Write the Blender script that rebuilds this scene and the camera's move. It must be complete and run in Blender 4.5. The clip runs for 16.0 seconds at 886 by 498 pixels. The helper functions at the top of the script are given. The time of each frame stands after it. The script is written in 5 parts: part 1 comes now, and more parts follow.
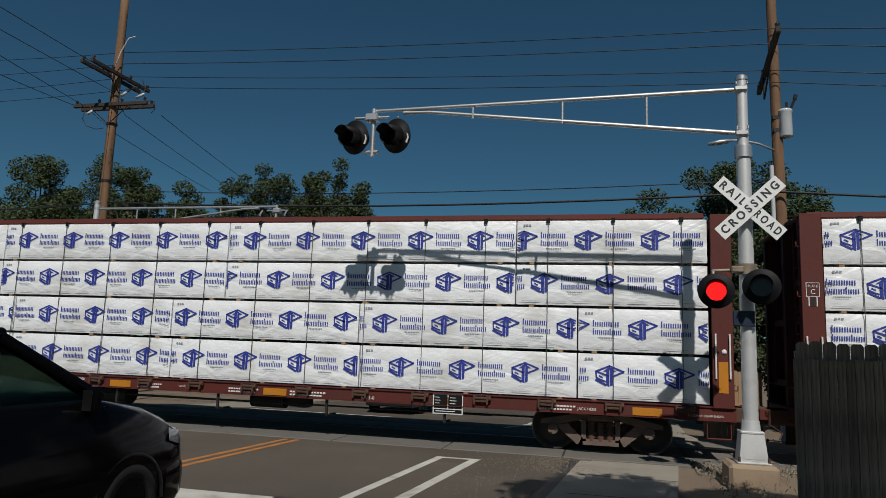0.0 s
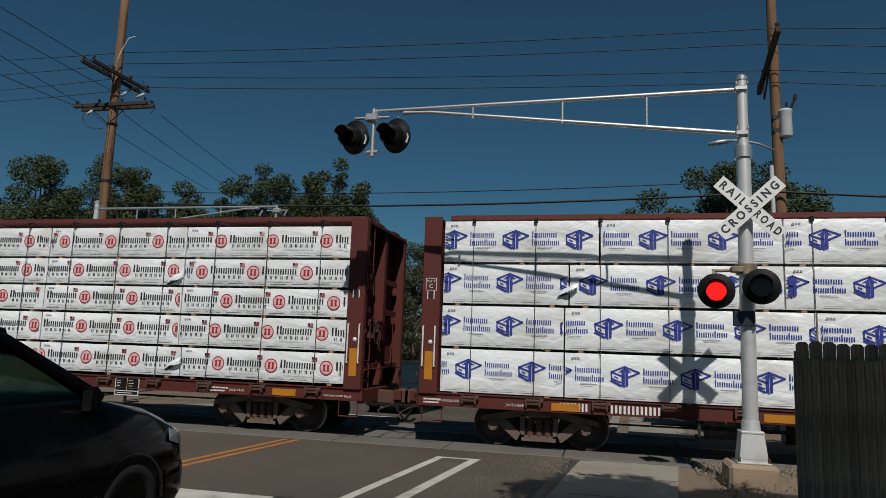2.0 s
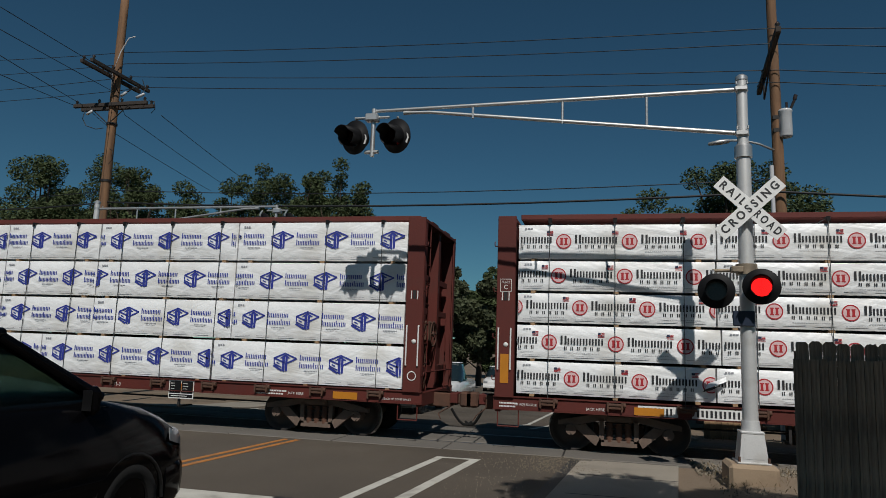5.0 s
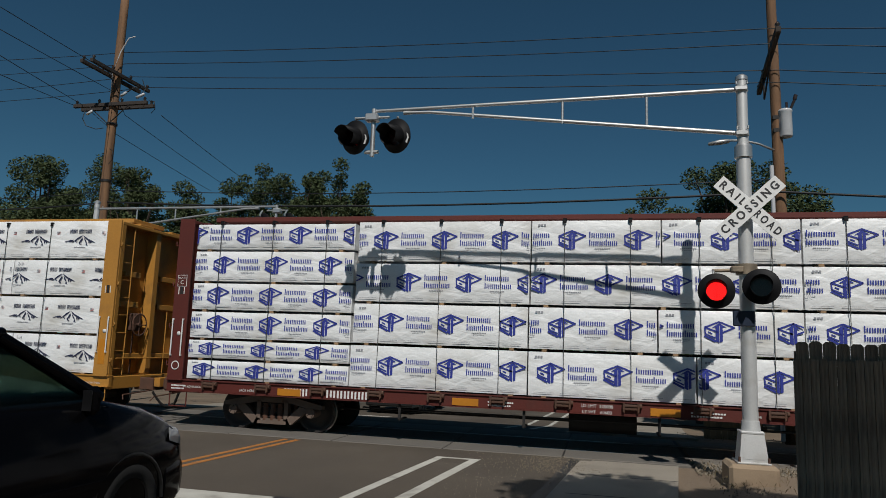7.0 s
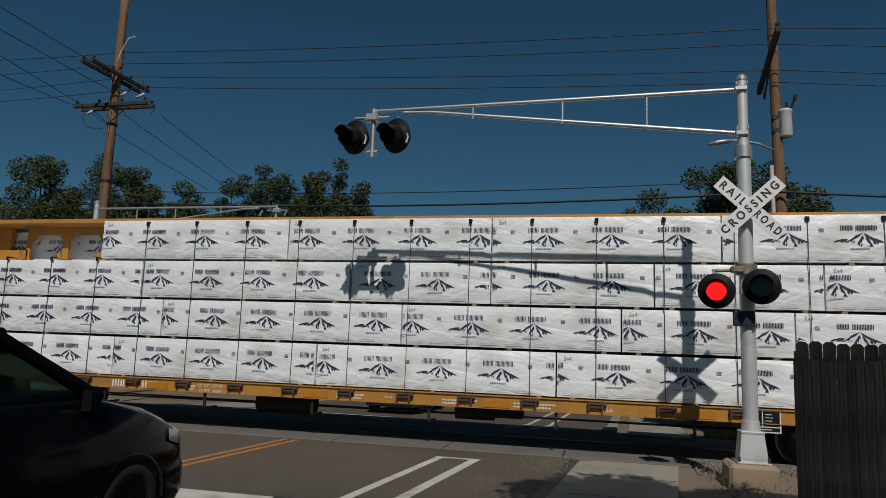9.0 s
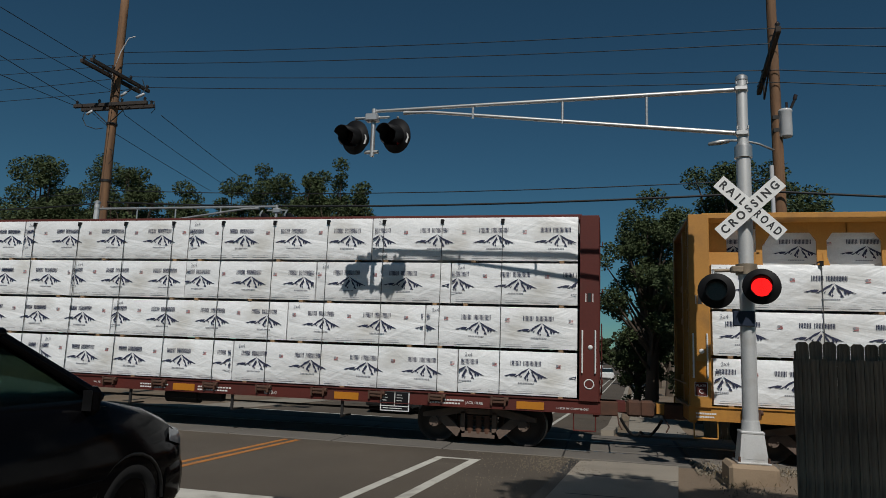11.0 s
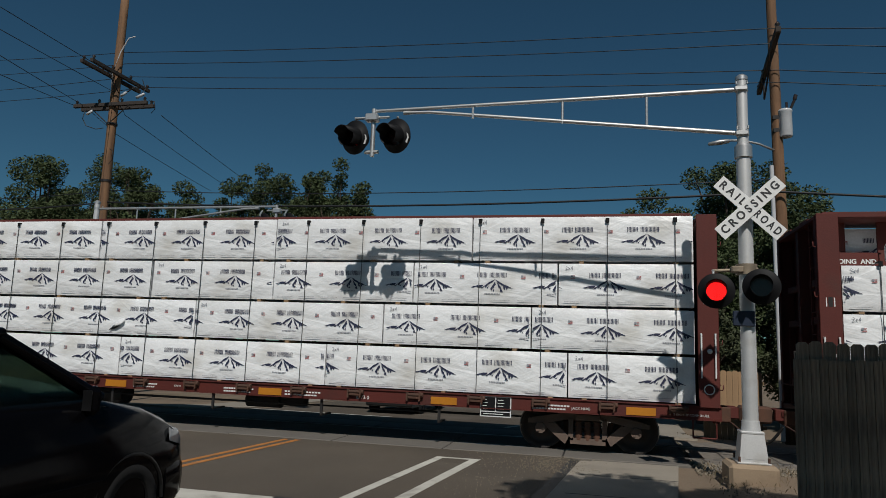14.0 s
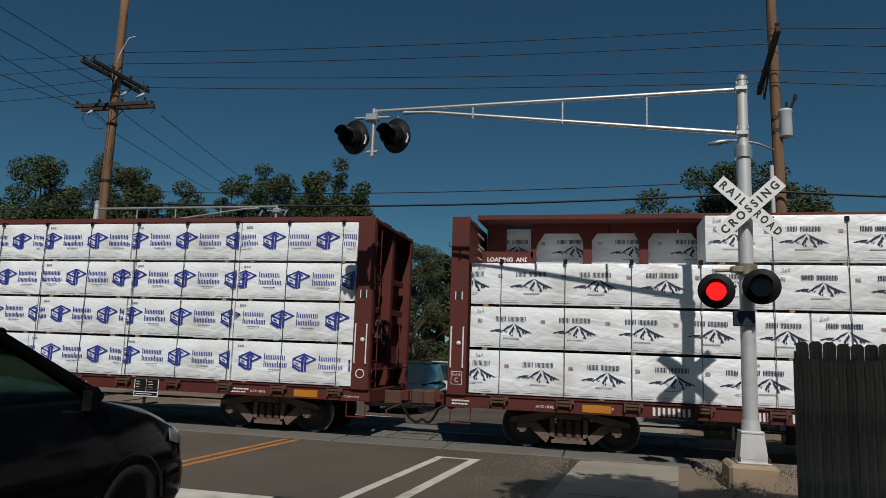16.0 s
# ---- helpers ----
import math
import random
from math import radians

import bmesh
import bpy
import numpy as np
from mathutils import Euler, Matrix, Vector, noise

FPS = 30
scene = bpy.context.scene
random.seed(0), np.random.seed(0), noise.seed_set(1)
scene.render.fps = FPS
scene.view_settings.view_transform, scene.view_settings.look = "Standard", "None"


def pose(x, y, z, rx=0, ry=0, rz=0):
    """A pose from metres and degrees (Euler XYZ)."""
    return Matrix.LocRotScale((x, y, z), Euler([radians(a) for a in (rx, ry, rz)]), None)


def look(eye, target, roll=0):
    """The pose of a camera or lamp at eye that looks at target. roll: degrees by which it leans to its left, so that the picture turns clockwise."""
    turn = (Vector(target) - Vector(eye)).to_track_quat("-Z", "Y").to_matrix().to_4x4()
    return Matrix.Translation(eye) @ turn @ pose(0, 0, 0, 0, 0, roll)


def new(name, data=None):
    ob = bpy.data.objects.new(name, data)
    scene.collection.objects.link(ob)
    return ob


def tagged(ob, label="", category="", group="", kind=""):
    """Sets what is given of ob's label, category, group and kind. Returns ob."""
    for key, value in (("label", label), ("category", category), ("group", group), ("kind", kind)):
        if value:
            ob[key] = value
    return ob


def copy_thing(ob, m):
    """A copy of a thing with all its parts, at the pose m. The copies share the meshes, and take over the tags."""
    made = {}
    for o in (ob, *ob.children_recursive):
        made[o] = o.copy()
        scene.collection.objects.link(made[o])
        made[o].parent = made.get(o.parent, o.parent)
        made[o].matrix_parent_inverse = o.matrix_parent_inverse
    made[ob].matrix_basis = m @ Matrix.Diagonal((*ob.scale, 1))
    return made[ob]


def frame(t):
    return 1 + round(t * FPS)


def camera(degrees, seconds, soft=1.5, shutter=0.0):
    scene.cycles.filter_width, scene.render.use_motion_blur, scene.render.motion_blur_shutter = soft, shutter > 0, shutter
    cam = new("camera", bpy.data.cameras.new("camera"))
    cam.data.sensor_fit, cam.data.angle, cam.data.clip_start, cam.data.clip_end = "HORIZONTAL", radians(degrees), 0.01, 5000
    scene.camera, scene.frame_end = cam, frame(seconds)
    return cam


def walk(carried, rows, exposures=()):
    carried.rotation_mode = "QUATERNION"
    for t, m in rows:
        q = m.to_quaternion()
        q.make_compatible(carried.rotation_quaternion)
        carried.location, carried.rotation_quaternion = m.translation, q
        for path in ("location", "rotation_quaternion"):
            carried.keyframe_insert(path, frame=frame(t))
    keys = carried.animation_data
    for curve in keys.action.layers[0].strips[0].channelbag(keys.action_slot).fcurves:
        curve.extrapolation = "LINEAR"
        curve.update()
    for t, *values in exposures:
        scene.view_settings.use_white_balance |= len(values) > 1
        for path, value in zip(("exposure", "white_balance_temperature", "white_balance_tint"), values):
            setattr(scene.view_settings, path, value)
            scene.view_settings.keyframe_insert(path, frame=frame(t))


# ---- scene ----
# ------------------------------------------------------------------ camera
FOV = 65.82
EYE = (0.0, 0.0, 1.92)
yaw, tilt = radians(-13.389), radians(8.016)
aim = (math.sin(yaw) * math.cos(tilt), math.cos(yaw) * math.cos(tilt), 1.92 + math.sin(tilt))
cam = camera(FOV, 16.0, soft=0.62, shutter=0.0)
view = look(EYE, aim, 2.016)
walk(cam, [(0.0, view), (16.0, view)],
     exposures=[(0.0, -0.50), (1.5, -0.62), (2.5, -0.48), (4.0, -0.58), (7.0, -0.57), (8.5, -0.69), (9.0, -0.76), (11.5, -0.66), (12.5, -0.74), (13.5, -0.53), (14.0, -0.63), (15.0, -0.74), (16.0, -0.50)])

# ------------------------------------------------------------------ daylight
TO_SUN = Vector((0.29, -1.0, 1.12)).normalized()
world = bpy.data.worlds.new("sky")
scene.world = world
world.use_nodes = True
wn = world.node_tree.nodes
sky = wn.new("ShaderNodeTexSky")
sky.sky_type = "NISHITA"
sky.sun_disc = False
sky.sun_elevation = math.asin(TO_SUN.z)
sky.sun_rotation = math.atan2(TO_SUN.x, TO_SUN.y)
sky.altitude, sky.air_density, sky.dust_density, sky.ozone_density = 1600, 1.0, 0.2, 1.6
wn["Background"].inputs["Strength"].default_value = 0.0455
clear = wn.new("ShaderNodeMix")      # the deep, slightly green blue of a dry summer sky
clear.data_type, clear.blend_type = "RGBA", "MULTIPLY"
clear.inputs["Factor"].default_value = 1.0
clear.inputs[7].default_value = (0.52, 0.99, 1.06, 1)
world.node_tree.links.new(sky.outputs["Color"], clear.inputs[6])
world.node_tree.links.new(clear.outputs[2], wn["Background"].inputs["Color"])
sun = new("sun", bpy.data.lights.new("sun", "SUN"))
sun.data.energy, sun.data.angle, sun.data.color = 4.9, radians(0.53), (1.0, 0.97, 0.92)
sun.matrix_world = look((0, 0, 30), Vector((0, 0, 30)) - TO_SUN)


# ------------------------------------------------------------------ materials
def material(name, colour, rough=0.6, metal=0.0, second=None, scale=3.0, amount=0.5, fine=40.0, bump=0.15,
             bump_scale=60.0, random_value=0.0, dirt=None, dirt_scale=1.2, coat=0.0, stretch=(1, 1, 1)):
    """Two colours mixed by coarse and fine noise, stains, a little relief."""
    m = bpy.data.materials.new(name)
    m.use_nodes = True
    n, l = m.node_tree.nodes, m.node_tree.links
    b = n["Principled BSDF"]
    b.inputs["Roughness"].default_value, b.inputs["Metallic"].default_value = rough, metal
    b.inputs["Coat Weight"].default_value = coat
    second = second or tuple(c * 0.72 for c in colour)
    tc, mp = n.new("ShaderNodeTexCoord"), n.new("ShaderNodeMapping")
    mp.inputs["Scale"].default_value = stretch
    l.new(tc.outputs["Object"], mp.inputs["Vector"])

    def cloud(s, detail=4.0):
        t = n.new("ShaderNodeTexNoise")
        t.inputs["Scale"].default_value, t.inputs["Detail"].default_value = s, detail
        l.new(mp.outputs["Vector"], t.inputs["Vector"])
        return t.outputs["Fac"]

    def ramp(fac, lo, hi):
        r = n.new("ShaderNodeMapRange")
        r.inputs["From Min"].default_value, r.inputs["From Max"].default_value = lo, hi
        l.new(fac, r.inputs["Value"])
        return r.outputs["Result"]

    def mix(fac, a, c, weight=1.0):
        x = n.new("ShaderNodeMix")
        x.data_type = "RGBA"
        if weight != 1.0:
            k = n.new("ShaderNodeMath")
            k.operation = "MULTIPLY"
            k.inputs[1].default_value = weight
            l.new(fac, k.inputs[0])
            fac = k.outputs[0]
        l.new(fac, x.inputs["Factor"])
        for sock, v in ((x.inputs[6], a), (x.inputs[7], c)):
            if isinstance(v, tuple):
                sock.default_value = (*v, 1)
            else:
                l.new(v, sock)
        return x.outputs[2]

    col = mix(ramp(cloud(scale), 0.35, 0.65), colour, second, amount)
    col = mix(ramp(cloud(fine, 2.0), 0.3, 0.7), col, tuple(c * 0.6 for c in colour), amount * 0.4)
    if dirt:
        col = mix(ramp(cloud(dirt_scale, 6.0), 0.55, 0.75), col, dirt, 0.7)
    if random_value:
        o, h = n.new("ShaderNodeObjectInfo"), n.new("ShaderNodeHueSaturation")
        r = n.new("ShaderNodeMapRange")
        r.inputs["To Min"].default_value, r.inputs["To Max"].default_value = 1 - random_value, 1 + random_value
        l.new(o.outputs["Random"], r.inputs["Value"])
        l.new(r.outputs["Result"], h.inputs["Value"])
        l.new(col, h.inputs["Color"])
        col = h.outputs["Color"]
    l.new(col, b.inputs["Base Color"])
    if bump:
        k = n.new("ShaderNodeBump")
        k.inputs["Strength"].default_value, k.inputs["Distance"].default_value = bump, 0.02
        l.new(cloud(bump_scale, 5.0), k.inputs["Height"])
        l.new(k.outputs["Normal"], b.inputs["Normal"])
    return m


def glowing(name, colour, strength):
    m = bpy.data.materials.new(name)
    m.use_nodes = True
    b = m.node_tree.nodes["Principled BSDF"]
    b.inputs["Base Color"].default_value = (*colour, 1)
    b.inputs["Emission Color"].default_value = (*colour, 1)
    b.inputs["Emission Strength"].default_value = strength
    return m


def wrap_material():
    """White woven plastic sheeting with slanting folds."""
    m = material("plastic_wrap", (0.83, 0.84, 0.84), 0.42, 0, (0.76, 0.77, 0.77), 1.3, 0.6, 30, 0, random_value=0.05,
                 dirt=(0.55, 0.53, 0.48), dirt_scale=0.9)
    n, l = m.node_tree.nodes, m.node_tree.links
    tc = n.new("ShaderNodeTexCoord")
    height = None
    for turn, s, st in ((32, 1.7, (4, 1, 0.8)), (-25, 2.2, (5, 1, 0.7)), (8, 3.2, (5, 1, 0.8)), (0, 0.9, (1, 1, 1))):
        mp, t = n.new("ShaderNodeMapping"), n.new("ShaderNodeTexNoise")
        mp.vector_type = "TEXTURE"
        mp.inputs["Rotation"].default_value = (0, radians(turn), 0)
        mp.inputs["Scale"].default_value = st
        t.inputs["Scale"].default_value, t.inputs["Detail"].default_value, t.inputs["Distortion"].default_value = s, 3.0, 0.6
        l.new(tc.outputs["Object"], mp.inputs["Vector"])
        l.new(mp.outputs["Vector"], t.inputs["Vector"])
        if height is None:
            height = t.outputs["Fac"]
        else:
            a = n.new("ShaderNodeMath")
            l.new(height, a.inputs[0])
            l.new(t.outputs["Fac"], a.inputs[1])
            height = a.outputs[0]
    k = n.new("ShaderNodeBump")
    k.inputs["Strength"].default_value, k.inputs["Distance"].default_value = 0.85, 0.036
    l.new(height, k.inputs["Height"])
    l.new(k.outputs["Normal"], n["Principled BSDF"].inputs["Normal"])
    return m


WRAP = wrap_material()
BLUE = material("blue_print", (0.030, 0.045, 0.30), 0.5, bump=0)
NAVY = material("navy_print", (0.030, 0.034, 0.075), 0.5, bump=0)
BLACK_INK = material("black_print", (0.025, 0.025, 0.028), 0.5, bump=0)
GREY_INK = material("grey_print", (0.33, 0.34, 0.37), 0.5, bump=0)
RED_INK = material("red_print", (0.42, 0.020, 0.028), 0.5, bump=0)
PINK_INK = material("pale_pink_print", (0.72, 0.50, 0.50), 0.5, bump=0)
FADED_RED = material("faded_red_print", (0.45, 0.16, 0.16), 0.5, bump=0)
WHITE_INK = material("white_stencil", (0.72, 0.72, 0.70), 0.6, bump=0)
CAR_RED = material("oxide_red_paint", (0.098, 0.0118, 0.0060), 0.72, 0, (0.070, 0.0098, 0.0060), 0.9, 0.7, 25, 0.12, 30,
                   dirt=(0.045, 0.022, 0.016), dirt_scale=1.1)
CAR_YELLOW = material("faded_yellow_paint", (0.46, 0.215, 0.035), 0.55, 0, (0.36, 0.165, 0.03), 0.9, 0.7, 25, 0.12, 30,
                      dirt=(0.13, 0.07, 0.03), dirt_scale=1.4)
TRUCK_GREY = material("dusty_cast_steel", (0.155, 0.108, 0.082), 0.85, 0.0, (0.085, 0.062, 0.050), 4, 0.7, 40, 0.3, 40)
WHEEL_STEEL = material("wheel_steel", (0.032, 0.029, 0.027), 0.6, 0.4, (0.05, 0.032, 0.024), 5, 0.7, 40, 0.2, 50)
TREAD = material("worn_bright_steel", (0.33, 0.31, 0.29), 0.35, 0.9, bump=0.05)
RUST = material("rusty_steel", (0.11, 0.05, 0.03), 0.85, 0.1, (0.06, 0.035, 0.025), 5, 0.8, 50, 0.3, 60)
DARK_STEEL = material("dark_steel", (0.022, 0.020, 0.019), 0.7, 0.2, bump=0.1)
CABLE_STEEL = material("steel_cable", (0.12, 0.12, 0.12), 0.5, 0.7, bump=0)
AMBER = material("amber_reflector_paint", (0.50, 0.19, 0.012), 0.45, bump=0.05)
ALU = material("dull_aluminium", (0.56, 0.56, 0.55), 0.42, 0.75, (0.46, 0.46, 0.46), 2.0, 0.5, 60, 0.05, 90)
SILVER = material("silver_paint", (0.60, 0.60, 0.59), 0.5, 0.35, (0.50, 0.50, 0.49), 2.5, 0.5, 50, 0.06, 80,
                  dirt=(0.36, 0.33, 0.29), dirt_scale=2.0)
BLACK_PAINT = material("black_enamel", (0.006, 0.006, 0.007), 0.62, bump=0.03)
BLACK_PAINT.node_tree.nodes["Principled BSDF"].inputs["Specular IOR Level"].default_value = 0.25
NOTICE_BLUE = material("dark_blue_enamel", (0.006, 0.016, 0.040), 0.5, bump=0.03)
WORN_BRASS = material("weathered_bracket_metal", (0.30, 0.24, 0.17), 0.6, 0.4, (0.15, 0.12, 0.09), 6, 0.8, 40, 0.2)
SIGN_WHITE = material("reflective_white", (0.78, 0.78, 0.76), 0.4, 0, (0.70, 0.70, 0.69), 3, 0.5, bump=0.02)
LIT_RED = glowing("lit_red_leds", (1.0, 0.012, 0.012), 2.6)
DIM_RED = glowing("dim_red_lens", (0.25, 0.006, 0.006), 0.10)
UNLIT = material("unlit_lens", (0.020, 0.005, 0.005), 0.25, bump=0)
ASPHALT = material("worn_asphalt", (0.098, 0.077, 0.056), 0.9, 0, (0.068, 0.054, 0.040), 0.45, 0.9, 70, 0.5, 110,
                   dirt=(0.125, 0.104, 0.082), dirt_scale=0.5)
SEAL = material("tar_seal", (0.030, 0.028, 0.026), 0.7, bump=0.2)
CONCRETE = material("pale_concrete", (0.30, 0.265, 0.215), 0.9, 0, (0.24, 0.21, 0.17), 0.8, 0.7, 60, 0.25, 110,
                    dirt=(0.19, 0.165, 0.135), dirt_scale=1.3)
TAN_CONCRETE = material("stained_tan_concrete", (0.34, 0.25, 0.165), 0.9, 0, (0.27, 0.20, 0.135), 1.6, 0.7, 60, 0.4, 70,
                        dirt=(0.15, 0.11, 0.075), dirt_scale=2.2)
PANEL = material("crossing_panel_concrete", (0.16, 0.145, 0.125), 0.9, 0, (0.12, 0.108, 0.095), 0.9, 0.7, 60, 0.3, 90)
ROAD_WHITE = material("worn_white_road_paint", (0.55, 0.53, 0.47), 0.8, 0, (0.42, 0.40, 0.35), 3, 0.8, 90, 0.2, 120,
                      dirt=(0.22, 0.20, 0.17), dirt_scale=3)
ROAD_ORANGE = material("orange_road_paint", (0.46, 0.17, 0.025), 0.8, 0, (0.34, 0.13, 0.03), 3, 0.8, 90, 0.2, 120,
                       dirt=(0.16, 0.10, 0.05), dirt_scale=3)
DIRT = material("dry_dirt", (0.21, 0.155, 0.105), 0.95, 0, (0.14, 0.105, 0.072), 0.6, 0.8, 30, 0.7, 25,
                dirt=(0.10, 0.095, 0.045), dirt_scale=0.35)
BALLAST = material("ballast_rock", (0.21, 0.185, 0.155), 0.95, 0, (0.12, 0.105, 0.09), 9, 0.8, 40, 0.9, 18)
GRAVEL = material("pale_gravel", (0.27, 0.225, 0.165), 0.9, 0, bump=0.2, random_value=0.3)
TIMBER = material("weathered_pole_timber", (0.235, 0.125, 0.060), 0.85, 0, (0.085, 0.046, 0.026), 2.5, 0.8, 40, 0.4, 30,
                  stretch=(3, 3, 0.25), dirt=(0.09, 0.06, 0.04), dirt_scale=2.0)
ARM_TIMBER = material("dark_crossarm_timber", (0.036, 0.028, 0.023), 0.85, 0, bump=0.3)
FENCE_WOOD = material("grey_weathered_cedar", (0.26, 0.205, 0.150), 0.9, 0, (0.080, 0.064, 0.050), 7.0, 0.95, 70, 0.4, 40,
                      stretch=(4, 4, 0.3), random_value=0.22)
TAN_WOOD = material("tan_cedar", (0.34, 0.215, 0.115), 0.85, 0, (0.25, 0.16, 0.09), 3.0, 0.7, 40, 0.3, 40,
                    stretch=(4, 4, 0.3), random_value=0.15)
INSULATOR = material("brown_porcelain", (0.035, 0.025, 0.022), 0.25, bump=0)
PORCELAIN = material("grey_porcelain", (0.55, 0.56, 0.57), 0.3, bump=0)
WIRE = material("black_wire", (0.013, 0.014, 0.016), 0.6, bump=0)
BARK = material("bark", (0.085, 0.062, 0.045), 0.95, 0, bump=0.6, bump_scale=20, stretch=(3, 3, 0.5))
LEAF = material("leaf_green", (0.052, 0.074, 0.021), 0.8, 0, (0.030, 0.047, 0.013), 0.8, 0.8, 6, 0)
LEAF_OLIVE = material("leaf_olive", (0.062, 0.072, 0.030), 0.8, 0, (0.035, 0.045, 0.018), 0.8, 0.8, 6, 0)
SUV_BLACK = material("black_car_paint", (0.002, 0.002, 0.0025), 0.12, 0, bump=0)
SUV_BLACK.node_tree.nodes["Principled BSDF"].inputs["Specular IOR Level"].default_value = 0.09
PLASTIC = material("black_trim_plastic", (0.003, 0.003, 0.003), 0.55, bump=0.05)
RUBBER = material("tyre_rubber", (0.0018, 0.0018, 0.0018), 0.95, bump=0.2)
RIM_GREY = material("grey_alloy", (0.030, 0.030, 0.032), 0.4, 0.8, bump=0)
CLEAR_LAMP = material("headlamp_plastic", (0.28, 0.29, 0.30), 0.1, 0.2, bump=0)
WHITE_CAR = material("white_car_paint", (0.72, 0.72, 0.71), 0.2, bump=0, coat=0.5)
DARK_CAR = material("dark_teal_car_paint", (0.012, 0.022, 0.026), 0.18, bump=0, coat=0.5)


def glass(name, tint, rough=0.02):
    m = bpy.data.materials.new(name)
    m.use_nodes = True
    b = m.node_tree.nodes["Principled BSDF"]
    b.inputs["Base Color"].default_value = (*tint, 1)
    b.inputs["Roughness"].default_value, b.inputs["Transmission Weight"].default_value = rough, 1.0
    b.inputs["IOR"].default_value = 1.1
    return m


GREEN_GLASS = glass("green_tinted_glass", (0.30, 0.42, 0.36))


# ------------------------------------------------------------------ mesh helpers
class Geo:
    """Collects vertices, faces and material slots of one mesh."""

    def __init__(self):
        self.v, self.f, self.s, self.smooth = [], [], [], []

    def add(self, verts, faces, slot=0, smooth=False):
        k = len(self.v)
        self.v += [tuple(p) for p in verts]
        self.f += [tuple(i + k for i in f) for f in faces]
        self.s += [slot] * len(faces)
        self.smooth += [smooth] * len(faces)
        return self

    def box(self, x0, x1, y0, y1, z0, z1, slot=0, c=0.0, m=None):
        """A box, its edges cut by c."""
        if c <= 0:
            v = [(x, y, z) for x in (x0, x1) for y in (y0, y1) for z in (z0, z1)]
            f = [(0, 1, 3, 2), (4, 6, 7, 5), (0, 4, 5, 1), (2, 3, 7, 6), (0, 2, 6, 4), (1, 5, 7, 3)]
        else:
            v, f = [], []
            xs, ys, zs = (x0, x1), (y0, y1), (z0, z1)
            idx = {}
            for i in (0, 1):
                for j in (0, 1):
                    for k in (0, 1):
                        sx, sy, sz = (1 - 2 * i) * c, (1 - 2 * j) * c, (1 - 2 * k) * c
                        for a, p in (("x", (xs[i], ys[j] + sy, zs[k] + sz)), ("y", (xs[i] + sx, ys[j], zs[k] + sz)), ("z", (xs[i] + sx, ys[j] + sy, zs[k]))):
                            idx[i, j, k, a] = len(v)
                            v.append(p)
            q = ((0, 0), (1, 0), (1, 1), (0, 1))
            for i in (0, 1):
                f.append([idx[i, a, b, "x"] for a, b in (q if i else q[::-1])])
                f.append([idx[a, i, b, "y"] for a, b in (q[::-1] if i else q)])
                f.append([idx[a, b, i, "z"] for a, b in (q if i else q[::-1])])
            for i in (0, 1):
                for j in (0, 1):
                    flip = (i + j) % 2 == 0
                    e = [idx[i, j, 0, "x"], idx[i, j, 1, "x"], idx[i, j, 1, "y"], idx[i, j, 0, "y"]]
                    f.append(e if not flip else e[::-1])
                    e = [idx[i, 0, j, "x"], idx[i, 1, j, "x"], idx[i, 1, j, "z"], idx[i, 0, j, "z"]]
                    f.append(e if flip else e[::-1])
                    e = [idx[0, i, j, "y"], idx[1, i, j, "y"], idx[1, i, j, "z"], idx[0, i, j, "z"]]
                    f.append(e if not flip else e[::-1])
                    for k in (0, 1):
                        t = [idx[i, j, k, "x"], idx[i, j, k, "y"], idx[i, j, k, "z"]]
                        f.append(t if (i + j + k) % 2 else t[::-1])
        if m is not None:
            v = [m @ Vector(p) for p in v]
        return self.add(v, f, slot)

    def tube(self, a, b, r0, r1=None, n=12, slot=0, caps=True):
        """A round bar or cone from a to b."""
        a, b = Vector(a), Vector(b)
        r1 = r0 if r1 is None else r1
        d = (b - a).normalized()
        u = d.orthogonal().normalized()
        w = d.cross(u)
        ring = [(math.cos(i * math.tau / n), math.sin(i * math.tau / n)) for i in range(n)]
        v = [a + (u * c + w * s) * r0 for c, s in ring] + [b + (u * c + w * s) * r1 for c, s in ring]
        self.add(v, [(i, (i + 1) % n, n + (i + 1) % n, n + i) for i in range(n)], slot, True)
        if caps:
            self.add(v, [tuple(range(n))[::-1], tuple(range(n, 2 * n))], slot)
        return self

    def lathe(self, profile, n=24, slot=0, m=None, smooth=True):
        """Turns a profile of (radius, height) about z."""
        v = [(r * math.cos(i * math.tau / n), r * math.sin(i * math.tau / n), z) for r, z in profile for i in range(n)]
        if m is not None:
            v = [m @ Vector(p) for p in v]
        f = [(j * n + i, j * n + (i + 1) % n, (j + 1) * n + (i + 1) % n, (j + 1) * n + i) for j in range(len(profile) - 1) for i in range(n)]
        return self.add(v, f, slot, smooth)

    def plate(self, points, depth, slot=0, m=None):
        """A flat outline in x and z with a depth along y, from y=0 to y=depth."""
        n = len(points)
        v = [(x, 0, z) for x, z in points] + [(x, depth, z) for x, z in points]
        if m is not None:
            v = [m @ Vector(p) for p in v]
        f = [tuple(range(n)), tuple(range(n, 2 * n))[::-1]] + [(i, n + i, n + (i + 1) % n, (i + 1) % n) for i in range(n)]
        return self.add(v, f, slot)

